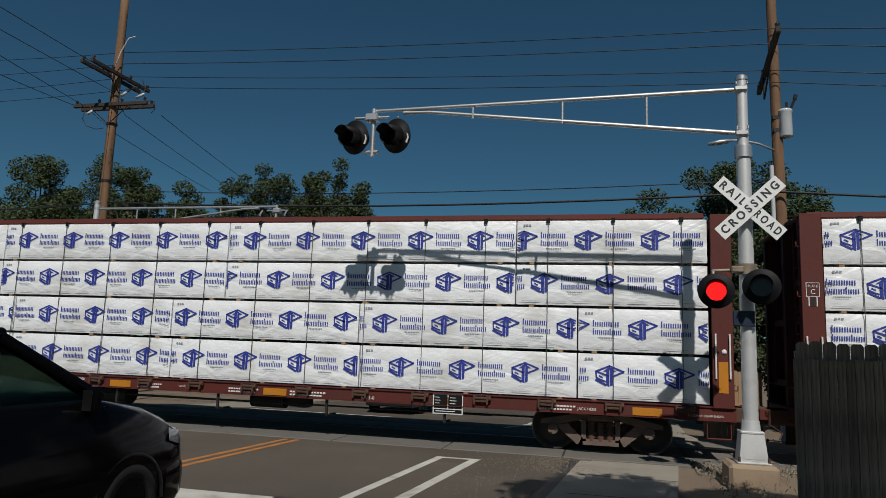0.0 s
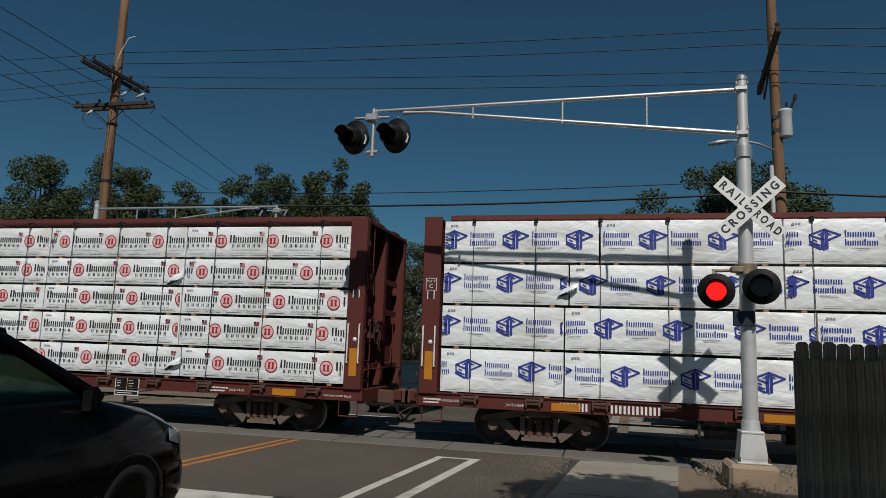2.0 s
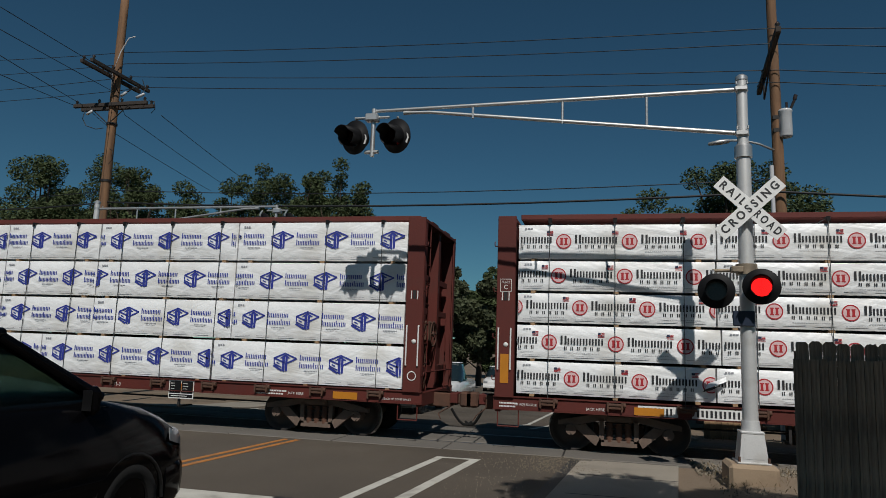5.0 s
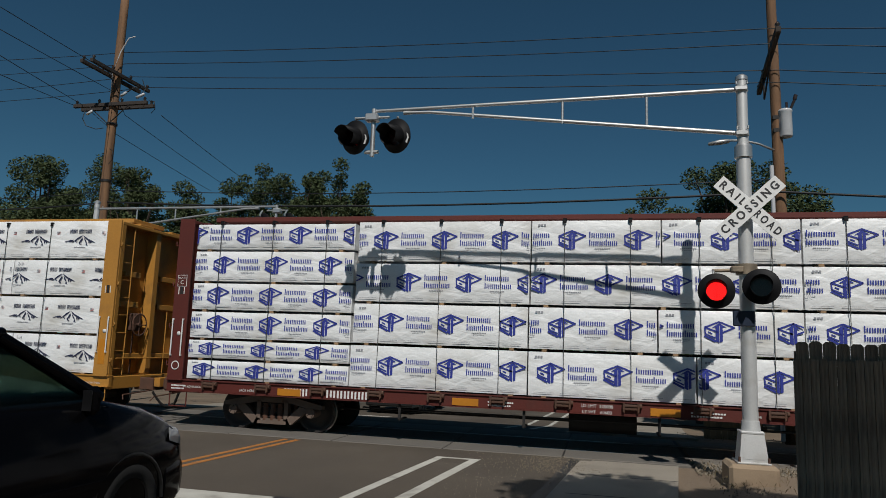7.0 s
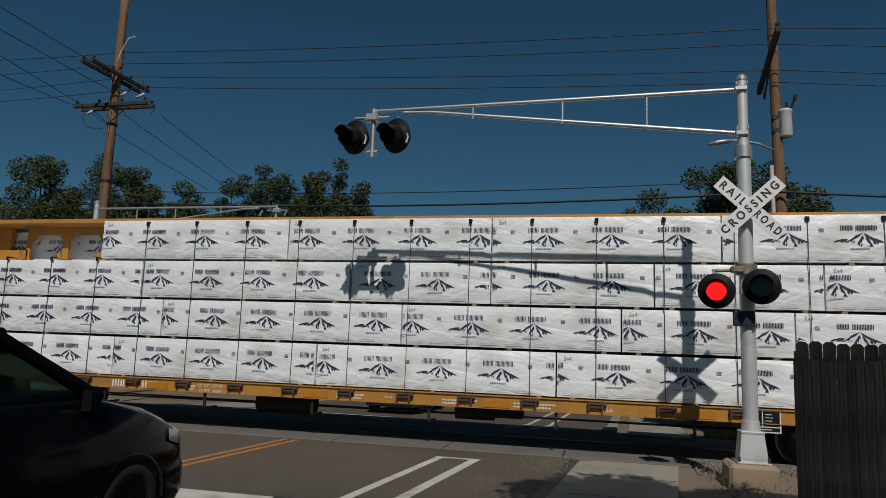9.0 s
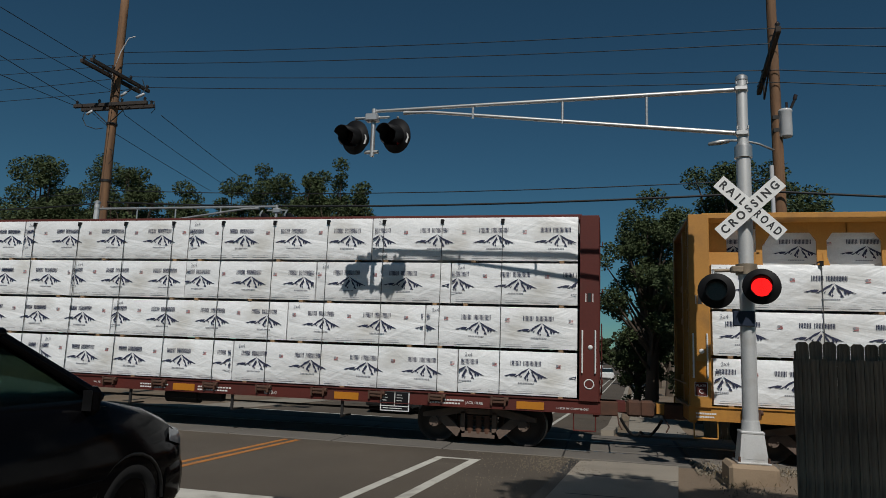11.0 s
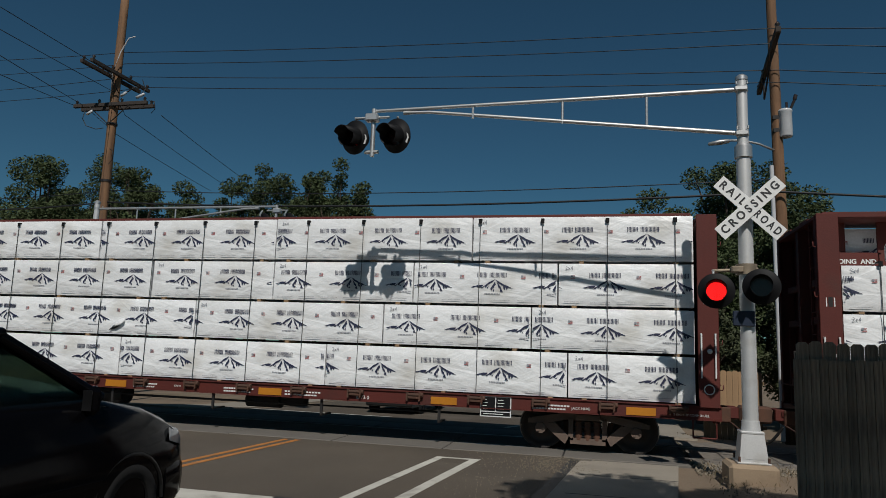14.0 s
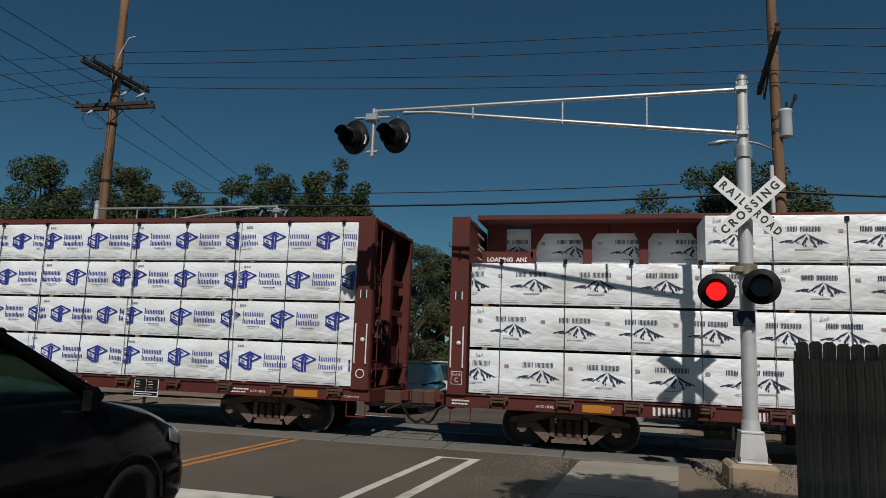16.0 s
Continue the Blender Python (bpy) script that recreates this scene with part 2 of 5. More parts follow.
    def mesh(self, name, *mats):
        me = bpy.data.meshes.new(name)
        me.from_pydata(self.v, [], self.f)
        for m in mats:
            me.materials.append(m)
        me.polygons.foreach_set("material_index", self.s)
        me.polygons.foreach_set("use_smooth", self.smooth)
        b = bmesh.new()
        b.from_mesh(me)
        bmesh.ops.recalc_face_normals(b, faces=b.faces)
        b.to_mesh(me)
        b.free()
        return me


def part(name, geo, mats, parent, label="", m=None):
    """Links one mesh under a thing or under a part."""
    mats = mats if isinstance(mats, (list, tuple)) else [mats]
    ob = new(name, geo if isinstance(geo, bpy.types.Mesh) else geo.mesh(name, *mats))
    ob.parent = parent
    if m is not None:
        ob.matrix_basis = m
    return tagged(ob, label)


def thing(name, label, category, m=None, group="", geo=None, mats=(), kind=""):
    """A thing of its own: an Empty at its base, or one mesh."""
    mats = mats if isinstance(mats, (list, tuple)) else [mats]
    ob = new(name, geo.mesh(name, *mats) if geo else None)
    if m is not None:
        ob.matrix_basis = m
    return tagged(ob, label, category, group, kind)


def lettering(text, size, thick=0.002, bold=0.0):
    """A mesh of letters in the built-in font, centred, in the plane of x and z, facing -y."""
    c = bpy.data.curves.new("lettering", "FONT")
    c.body, c.size, c.align_x, c.align_y, c.extrude, c.resolution_u = text, size, "CENTER", "CENTER", thick, 3
    c.offset = bold
    ob = new("lettering", c)
    bpy.context.view_layer.update()
    me = bpy.data.meshes.new_from_object(ob.evaluated_get(bpy.context.evaluated_depsgraph_get()))
    bpy.data.objects.remove(ob)
    me.transform(pose(0, 0, 0, 90))
    return me


def pipe(geo, points, r, n=6, slot=0):
    """One continuous round bar through places."""
    pts = [Vector(p) for p in points]
    k = len(geo.v)
    for i, p in enumerate(pts):
        d = (pts[min(i + 1, len(pts) - 1)] - pts[max(i - 1, 0)]).normalized()
        u = Vector((0, 0, 1)).cross(d) if abs(d.z) < 0.95 else Vector((1, 0, 0)).cross(d)
        u.normalize()
        w = d.cross(u)
        rr = r[i] if isinstance(r, list) else r
        geo.v += [tuple(p + (u * math.cos(a * math.tau / n) + w * math.sin(a * math.tau / n)) * rr) for a in range(n)]
    faces = [(k + j * n + i, k + j * n + (i + 1) % n, k + (j + 1) * n + (i + 1) % n, k + (j + 1) * n + i) for j in range(len(pts) - 1) for i in range(n)]
    faces += [tuple(k + i for i in range(n))[::-1], tuple(k + (len(pts) - 1) * n + i for i in range(n))]
    geo.f += faces
    geo.s += [slot] * len(faces)
    geo.smooth += [True] * len(faces)
    return geo


def ink(geo, x0, x1, z0, z1, slot, y=0.0):
    """A flat patch of print."""
    geo.add([(x0, y, z0), (x1, y, z0), (x1, y, z1), (x0, y, z1)], [(0, 1, 2, 3)], slot)


def word_bars(geo, x0, x1, z0, z1, count, slot, y=0.0, tall=(), solid=False):
    """A printed word as a row of plain upright bars."""
    w = (x1 - x0) / count
    h = z1 - z0
    for i in range(count):
        top = z1 + h * 0.40 if i in tall else z1
        a, b = x0 + (i + 0.06) * w, x0 + (i + 0.84) * w
        if solid or h < 0.045:
            ink(geo, a, b, z0, top, slot, y)
            continue
        k = (b - a) * 0.34
        ink(geo, a, a + k, z0, top, slot, y)
        ink(geo, b - k, b, z0 if i % 3 else z0 + h * 0.06, z1, slot, y)


def stroke(geo, points, width, slot=0):
    """A printed line of even width through places in x and z."""
    for (ax, az), (bx, bz) in zip(points, points[1:]):
        d = math.hypot(bx - ax, bz - az)
        ex, ez = (bx - ax) / d * width * 0.3, (bz - az) / d * width * 0.3
        nx, nz = -(bz - az) / d * width / 2, (bx - ax) / d * width / 2
        p = ((ax - ex + nx, az - ez + nz), (bx + ex + nx, bz + ez + nz), (bx + ex - nx, bz + ez - nz), (ax - ex - nx, az - ez - nz))
        geo.add([(x, 0, z) for x, z in p], [(3, 2, 1, 0)], slot)


def cut_print(me, lo, hi):
    """The part of a flat print between two upright cuts."""
    b = bmesh.new()
    b.from_mesh(me)
    for x, side in ((lo, -1), (hi, 1)):
        bmesh.ops.bisect_plane(b, geom=b.verts[:] + b.edges[:] + b.faces[:], plane_co=(x, 0, 0), plane_no=(side, 0, 0), clear_outer=True)
    out = bpy.data.meshes.new(me.name)
    b.to_mesh(out)
    b.free()
    for m in me.materials:
        out.materials.append(m)
    return out


# ------------------------------------------------------------------ ground, road, track
TRACK_Y = 14.70          # centre line of the track
LOAD_Y = 13.33           # near face of the loads


def road_x(y, off):
    """Across the road, off metres right of its middle line, at the distance y."""
    return -7.75 + 0.10 * y + off if y < 16.6 else -6.09 + 0.04 * (y - 16.6) + off


def fall(y):
    """The far side drops away from the crossing."""
    if y < 16.8:
        return 0.0
    return -0.080 * min(y - 16.8, 4.5) - 0.029 * max(0.0, min(y - 21.3, 38.7)) - 0.010 * max(0.0, min(y - 60.0, 50.0))


def strip(name, left, right, y0, y1, z, mat, label, thick=0.05, steps=6):
    """A band along the road between two offsets from its middle line."""
    g = Geo()
    ys = [y0 + (y1 - y0) * i / steps for i in range(steps + 1)]
    ys = sorted(set(ys) | {y for y in (16.8, 18, 19.5, 21.3, 25, 30, 35.3, 45, 60, 80, 110) if y0 < y < y1})
    steps = len(ys) - 1
    v = []
    for y in ys:
        a, b, h = road_x(y, left), road_x(y, right), z + fall(y)
        v += [(a, y, h), (b, y, h), (a, y, h - thick), (b, y, h - thick)]
    f = []
    for i in range(steps):
        k = 4 * i
        f += [(k, k + 1, k + 5, k + 4), (k, k + 4, k + 6, k + 2), (k + 1, k + 3, k + 7, k + 5)]
    f += [(0, 2, 3, 1), (4 * steps, 4 * steps + 1, 4 * steps + 3, 4 * steps + 2)]
    g.add(v, f)
    return thing(name, label, name.split("_")[0], geo=g, mats=mat, kind="structure")


def build_ground():
    g = Geo()
    xs = [-1500, -400, -120, -40, -25, -16, -14] + [i * 0.5 for i in range(-4, 25)] + [14, 18, 25, 40, 120, 400, 1500]
    ys = [-1500, -300, -60, -20, -8, 0, 4, 6] + [7 + i * 0.4 for i in range(0, 16)] + [14, 16, 16.8, 18, 19.5, 21.3, 25, 30, 35.3, 45, 60, 80, 110, 160, 400, 900, 2500]
    for y in ys:
        for x in xs:
            z = -0.04 + fall(y)
            if x > 1.4 and 5.5 < y < 12.7 and x < 13:
                rise = min(1, (x - 1.4) / 0.7) * min(1, (12.7 - y) / 0.9) * min(1, (y - 5.5) / 1.0)
                z += 0.15 * rise + 0.03 * noise.noise(Vector((x * 1.7, y * 1.7, 0))) * rise
            g.v.append((x, y, z))
    n = len(xs)
    g.f = [(j * n + i, j * n + i + 1, (j + 1) * n + i + 1, (j + 1) * n + i) for j in range(len(ys) - 1) for i in range(n - 1)]
    g.s, g.smooth = [0] * len(g.f), [True] * len(g.f)
    thing("ground", "dry brown dirt verge with sparse dead grass", "ground", geo=g, mats=DIRT, kind="structure")


build_ground()
strip("road_near", -7.2, 5.90, -40, 12.9, 0.0, ASPHALT, "worn grey asphalt road up to the rail crossing", steps=8)
strip("road_far", -5.2, 6.0, 16.6, 600, 0.0, ASPHALT, "worn grey asphalt road running away beyond the track", steps=4)
strip("pavement_near", 6.28, 7.72, -40, 12.7, 0.015, CONCRETE, "pale concrete sidewalk ending at the track", 0.07)
strip("pavement_far", 6.6, 8.2, 17.5, 400, 0.015, CONCRETE, "pale concrete sidewalk beyond the track", 0.07)
strip("pavement_opposite", -7.4, -5.6, 17.5, 400, 0.015, CONCRETE, "pale concrete sidewalk beyond the track", 0.07)
strip("kerb_near", 6.08, 6.28, -40, 12.6, 0.012, CONCRETE, "flush concrete gutter beside the asphalt", 0.06)
strip("kerb_far", 6.0, 6.3, 17.0, 400, 0.10, CONCRETE, "raised concrete kerb along the far road", 0.15)
strip("seam_near", 5.90, 6.08, -40, 12.75, 0.006, SEAL, "black tar seam beside the gutter", 0.05)

# road paint
for off in (0.34, 0.58):
    strip("marking_centre", off + 0.03, off + 0.14, -10, 12.75, 0.005, ROAD_ORANGE, "worn orange double centre line", 0.004)
strip("marking_lane", 3.72, 3.86, 8.2, 12.0, 0.005, ROAD_WHITE, "worn white lane line", 0.004)
strip("marking_lane", 4.33, 4.49, 8.2, 12.0, 0.005, ROAD_WHITE, "worn white lane line", 0.004)
strip("marking_lane_end", 3.86, 4.33, 11.9, 12.0, 0.005, ROAD_WHITE, "worn white line closing the lane marking", 0.004, 1)
strip("marking_stop", 0.7, 3.76, 7.5, 8.08, 0.005, ROAD_WHITE, "worn white stop bar before the crossing", 0.004, 1)
strip("marking_lane", 3.62, 3.74, 17.4, 120, 0.005, ROAD_WHITE, "worn white lane line", 0.004)
strip("marking_lane", 4.25, 4.37, 17.4, 120, 0.005, ROAD_WHITE, "worn white lane line", 0.004)
strip("marking_stop", -5.0, -0.4, 20.2, 20.7, 0.005, ROAD_WHITE, "worn white stop bar beyond the track", 0.004, 1)

# crossing panels between and beside the rails, ballast further out
for k, (y0, y1) in enumerate(((12.94, 13.88), (14.10, 15.30), (15.52, 16.56))):
    bed = thing("pavement_crossing", "grey concrete crossing panels laid between the rails", "crossing panel", kind="structure",
                geo=Geo().box(-14.2, 1.55, y0 + 0.01, y1 - 0.01, -0.2, -0.012), mats=SEAL)
    for i in range(7):
        part("panel", Geo().box(-14.1 + i * 2.23, -14.1 + i * 2.23 + 2.2, y0, y1, -0.1, 0.004 + 0.003 * (i % 2), c=0.012), PANEL, bed)
for y in (TRACK_Y - 0.755, TRACK_Y + 0.755):
    g = Geo()
    g.box(-400, 400, y - 0.037, y + 0.037, -0.045, 0.0, c=0.008).box(-400, 400, y - 0.01, y + 0.01, -0.12, -0.045).box(-400, 400, y - 0.07, y + 0.07, -0.14, -0.12)
    thing("rail", "worn steel rail with a shiny head", "rail", geo=g, mats=TREAD, kind="structure")
for x0, x1 in ((1.6, 400), (-400, -14.3)):
    g = Geo()
    g.add([(x0, 12.5, -0.05), (x1, 12.5, -0.05), (x1, 13.4, -0.015), (x0, 13.4, -0.015), (x1, 16.0, -0.015), (x0, 16.0, -0.015), (x1, 17.0, -0.05), (x0, 17.0, -0.05)],
          [(0, 1, 2, 3), (3, 2, 4, 5), (5, 4, 6, 7)])
    thing("ground_ballast", "grey crushed rock ballast under the track", "ballast", geo=g, mats=BALLAST, kind="structure")


# ------------------------------------------------------------------ the train
PITCH = 24.3
RIDERS = []              # what rolls with the train: thing, place at the start
WHEELS = []              # wheelsets that turn


def travel(t):
    """How far the left load end of the second car has come at t seconds."""
    return 0.0122 * t * t + 8.502 * t - 20.19


def ride(ob, x, y, z, rz=0):
    ob.matrix_basis = pose(x + travel(0), y, z, 0, 0, rz)
    RIDERS.append((ob, x, y, z, rz))
    return ob


def mark_meshes():
    """Kinds of print on the sheeting, as plain shapes: name, place, reach to both sides of it, mesh."""
    made = {"blue": [], "red": [], "dark": []}
    g = Geo()       # blue emblem: an outlined folded sheet with an arrow for a stem
    stroke(g, [(-0.012, -0.005), (-0.245, 0.082), (0.0, 0.185), (0.258, 0.085), (0.062, -0.005)], 0.030)
    g.add([(x, 0, z) for x, z in ((0.0, 0.165), (-0.125, 0.075), (-0.06, 0.085), (-0.06, -0.165), (-0.012, -0.195), (0.0, -0.19), (0.0, 0.12))], [(0, 1, 2, 3, 4, 5, 6)], 0)
    g.add([(x, 0, z) for x, z in ((0.0, 0.165), (0.0, 0.12), (0.010, 0.12), (0.010, -0.185), (0.060, -0.165), (0.060, 0.085), (0.125, 0.085))], [(0, 1, 2, 3, 4, 5, 6)], 0)
    stroke(g, [(-0.245, 0.082), (-0.238, -0.035), (-0.075, -0.105)], 0.026)
    stroke(g, [(-0.245, -0.075), (-0.07, -0.165)], 0.040)
    stroke(g, [(-0.185, 0.0), (-0.125, -0.030)], 0.022)
    made["blue"].append(("emblem", 0.0, 0.27, 0.28, g.mesh("emblem", BLUE)))
    g = Geo()
    word_bars(g, -0.265, 0.225, 0.050, 0.135, 6, 0, tall=(0,))
    word_bars(g, -0.265, 0.275, -0.105, -0.020, 7, 0, tall=(0, 4))
    word_bars(g, -0.16, 0.14, -0.165, -0.150, 9, 1)
    word_bars(g, -0.13, 0.10, -0.195, -0.188, 7, 1)
    made["blue"].append(("printed_wording", 0.59, 0.27, 0.28, g.mesh("printed_wording", BLUE, GREY_INK)))
    g = Geo()       # red ring round two bars
    n = 32
    ring = [(math.cos(i * math.tau / n), math.sin(i * math.tau / n)) for i in range(n)]
    v = [(a * 0.124, 0, b * 0.124) for a, b in ring] + [(a * 0.146, 0, b * 0.146) for a, b in ring]
    g.add(v, [(i, (i + 1) % n, n + (i + 1) % n, n + i) for i in range(n)], 0)
    g.add([(a * 0.124, 0.002, b * 0.124) for a, b in ring], [tuple(range(n))], 1)
    for k in (-1, 1):
        ink(g, k * 0.042 - 0.022, k * 0.042 + 0.022, -0.066, 0.066, 0)
        ink(g, k * 0.042 - 0.033, k * 0.042 + 0.033, 0.048, 0.068, 0, -0.001)
        ink(g, k * 0.042 - 0.033, k * 0.042 + 0.033, -0.068, -0.048, 0, -0.001)
    made["red"].append(("emblem", 0.0, 0.15, 0.15, g.mesh("emblem", RED_INK, PINK_INK)))
    g = Geo()       # black words and a small flag
    ink(g, -0.400, -0.362, -0.035, 0.130, 0)
    ink(g, -0.325, -0.287, -0.035, 0.130, 0)
    word_bars(g, -0.275, 0.405, -0.035, 0.085, 6, 0)
    for i in range(6):
        x = -0.335 + i * 0.122
        ink(g, x, x + 0.018, -0.135, -0.072, 0)
        ink(g, x + 0.032, x + 0.050, -0.135, -0.072, 0)
    word_bars(g, -0.33, 0.33, -0.195, -0.188, 18, 1)
    ink(g, 0.295, 0.350, 0.165, 0.205, 2)
    for i in range(4):
        ink(g, 0.355 if i > 1 else 0.295, 0.415, 0.118 + i * 0.024, 0.130 + i * 0.024, 3)
    made["red"].append(("printed_wording", 0.615, 0.40, 0.42, g.mesh("printed_wording", BLACK_INK, GREY_INK, NAVY, RED_INK)))
    g = Geo()       # a dark mountain range
    k = 0.00353
    for p in (((-137, -45), (-92, -33), (-67, -33), (-78, -45), (-98, -47), (-107, -42), (-122, -48)),
              ((-82, -50), (-57, -35), (-37, -18), (0, 0), (-17, -19), (-42, -33), (-52, -47), (-59, -40), (-69, -50)),
              ((0, 0), (23, -14), (48, -28), (73, -38), (103, -53), (73, -47), (65, -59), (59, -45), (38, -34), (18, -22)),
              ((-2, -14), (4, -30), (-3, -36), (-7, -52), (-12, -44), (-16, -66), (-27, -54), (-16, -36)),
              ((10, -17), (20, -28), (31, -42), (37, -56), (45, -72), (27, -68), (31, -55), (19, -44)),
              ((-8, -56), (-3, -62), (-8, -70), (-13, -63)), ((46, -36), (58, -48), (54, -60), (46, -50)), ((-48, -48), (-36, -40), (-42, -52))):
        g.add([(0.05 + x * k, 0, 0.075 + z * k) for x, z in p], [tuple(range(len(p)))[::-1]], 0)
    made["dark"].append(("emblem", 0.0, 0.44, 0.42, g.mesh("emblem", NAVY)))
    g = Geo()
    word_bars(g, -0.31, -0.105, 0.110, 0.205, 4, 0)
    word_bars(g, -0.065, 0.280, 0.110, 0.205, 7, 0)
    word_bars(g, -0.16, 0.15, -0.225, -0.203, 10, 1)
    made["dark"].append(("printed_wording", 0.0, 0.32, 0.29, g.mesh("printed_wording", NAVY, GREY_INK)))
    g = Geo()
    ink(g, -0.040, 0.0, 0.115, 0.155, 0)
    for i in range(3):
        ink(g, 0.0 if i else -0.04, 0.045, 0.088 + i * 0.025, 0.100 + i * 0.025, 1)
    made["dark"].append(("small_flag", 0.60, 0.06, 0.06, g.mesh("small_flag", GREY_INK, FADED_RED)))
    return made


MARKS = mark_meshes()
SIZE_NUMBER = lettering("2x4", 0.10, 0.001)
SIZE_NUMBER.materials.append(GREY_INK)


def lumber_bundle(style, length, height, far=False):
    """A stack of sawn boards in white sheeting, its near face at y=0, its lower left corner at the origin."""
    words = {"blue": "blue emblems and lettering", "red": "red rings and black lettering", "dark": "dark mountain emblems"}[style]
    ob = thing("lumber_bundle", "lumber bundle in wrinkled white plastic with " + words, "lumber bundle", group="lumber bundles on the train")
    depth = 1.22
    g = Geo()
    nx, nz = max(3, int(length / 0.16)), 7
    c = 0.025
    seed = random.random() * 90
    v = []
    for j in range(nz + 1):
        for i in range(nx + 1):
            x, z = length * i / nx, height * j / nz
            e = min(i, nx - i, j, nz - j)
            y = c if e == 0 else -0.008 * noise.noise(Vector((x * 1.6 + seed, z * 2.4, seed))) - 0.004
            v.append((x, y, z))
    k = len(v)
    v += [(0, depth, 0), (length, depth, 0), (length, depth, height), (0, depth, height)]
    w = nx + 1
    g.add(v, [(j * w + i, j * w + i + 1, (j + 1) * w + i + 1, (j + 1) * w + i) for j in range(nz) for i in range(nx)], 0, True)
    g.add(v, [tuple(range(0, w)) + (k + 1, k), tuple(range(nz * w, nz * w + w))[::-1] + (k + 3, k + 2),
              tuple(j * w for j in range(nz + 1))[::-1] + (k, k + 3), tuple(j * w + nx for j in range(nz + 1)) + (k + 2, k + 1), (k, k + 1, k + 2, k + 3)])
    part("plastic_wrap", g, WRAP, ob)
    for x in (0.25, length - 0.35) if length < 3 else (0.25, length / 2, length - 0.35):
        part("bolster", Geo().box(x, x + 0.09, 0.03, depth - 0.03, -0.05, -0.001), TAN_WOOD, ob, "raw timber bolster under the bundle")
    if far:
        return ob
    pitch = {"blue": 1.235, "red": 1.235, "dark": 1.22}[style]
    start = random.uniform(-0.9, 0.25)
    small = min(1.0, (height - 0.09) / {"blue": 0.40, "red": 0.40, "dark": 0.44}[style])
    mid = height * 0.52 + random.uniform(-0.012, 0.012)
    for name, off, lo, hi, me in MARKS[style]:
        x = start + off - pitch
        while x - lo < length:
            left, right = max(-lo, 0.015 - x), min(hi, length - 0.015 - x)
            if right - left > 0.05:
                whole = left == -lo and right == hi
                tagged(part(name, me if whole else cut_print(me, left, right), None, ob, m=pose(x, -0.016, mid) @ Matrix.Diagonal((1, 1, small, 1))), kind="stuff")
            x += pitch
    g = Geo()
    if style != "dark":
        word_bars(g, 0.12, 0.28, height * 0.86, height * 0.91, 3, 0)
    for i in range(int(length / 0.5)):
        g.box(0.1 + i * 0.5, 0.1 + i * 0.5 + 0.36, 0, 0.002, 0.065, 0.072, 0)
    tagged(part("size_stamp", g, GREY_INK, ob, m=pose(0, -0.016, 0)), kind="stuff")
    if style == "dark":
        part("size_number", SIZE_NUMBER, None, ob, "grey stencilled timber size", pose(0.2, -0.018, height * 0.885))
    return ob


BLUE_TIERS = (0.985, 1.87, 2.72, 3.55, 4.42)
RED_TIERS = (1.02, 1.685, 2.375, 2.995, 3.62, 4.335)
DARK_TIERS = (0.985, 1.865, 2.715, 3.575, 4.495)
# where the load of each car begins and ends, past its even place in the train
ENDS = ((-0.31, 21.75), (-0.02, 22.06), (0.02, 22.28), (-0.10, 22.06), (0.0, 21.91), (0.05, 21.91), (-0.05, 21.90), (-0.10, 21.84))
HC = ((0, 4.95, 9.8, 14.7, 19.6), (0, 6.1, 11.6, 15.9, 18.9), (0, 5.5, 10.45, 13.4, 16.5, 19.4), (4.35, 9.0, 13.4, 17.7))
CARS = [  # style, paint, seams of the tiers from the bottom up
    ("blue", "red", ((0, 4.6, 9.2, 14.1, 18.0),) * 4),
    ("blue", "red", ((0, 2.4, 6.8, 11.0, 15.35, 19.7), (0, 2.4, 6.8, 10.95, 15.3, 19.7), (0, 2.48, 6.3, 12.2, 18.5), (0, 3.05, 6.3, 12.2, 18.5))),
    ("red", "red", ((0, 3.65, 7.35, 11.1, 14.85, 18.5), (0, 3.75, 7.4, 11.1, 14.8, 18.4), (0, 3.68, 7.4, 11.1, 14.8, 18.4), (0, 3.68, 7.4, 11.2, 14.8, 18.4), (0, 3.7, 7.35, 11.1, 14.8, 18.4))),
    ("blue", "red", ((3.62, 7.25, 10.32, 13.42, 17.8), (3.65, 7.25, 9.65, 12.15, 14.7, 18.2), (3.66, 7.27, 12.15, 14.7, 18.2), (3.68, 7.28, 9.73, 12.15, 14.7, 18.2))),
    ("dark", "yellow", HC),
    ("dark", "red", HC),
    ("dark", "red", HC),
    ("blue", "red", ((0, 4.6, 9.2, 13.9, 16.46, 19.12), (0, 4.6, 9.2, 14.1, 16.43, 19.1), (0, 4.6, 9.2, 14.07, 16.5, 19.13), (0, 4.6, 9.2, 14.07, 16.4, 19.13))),
]


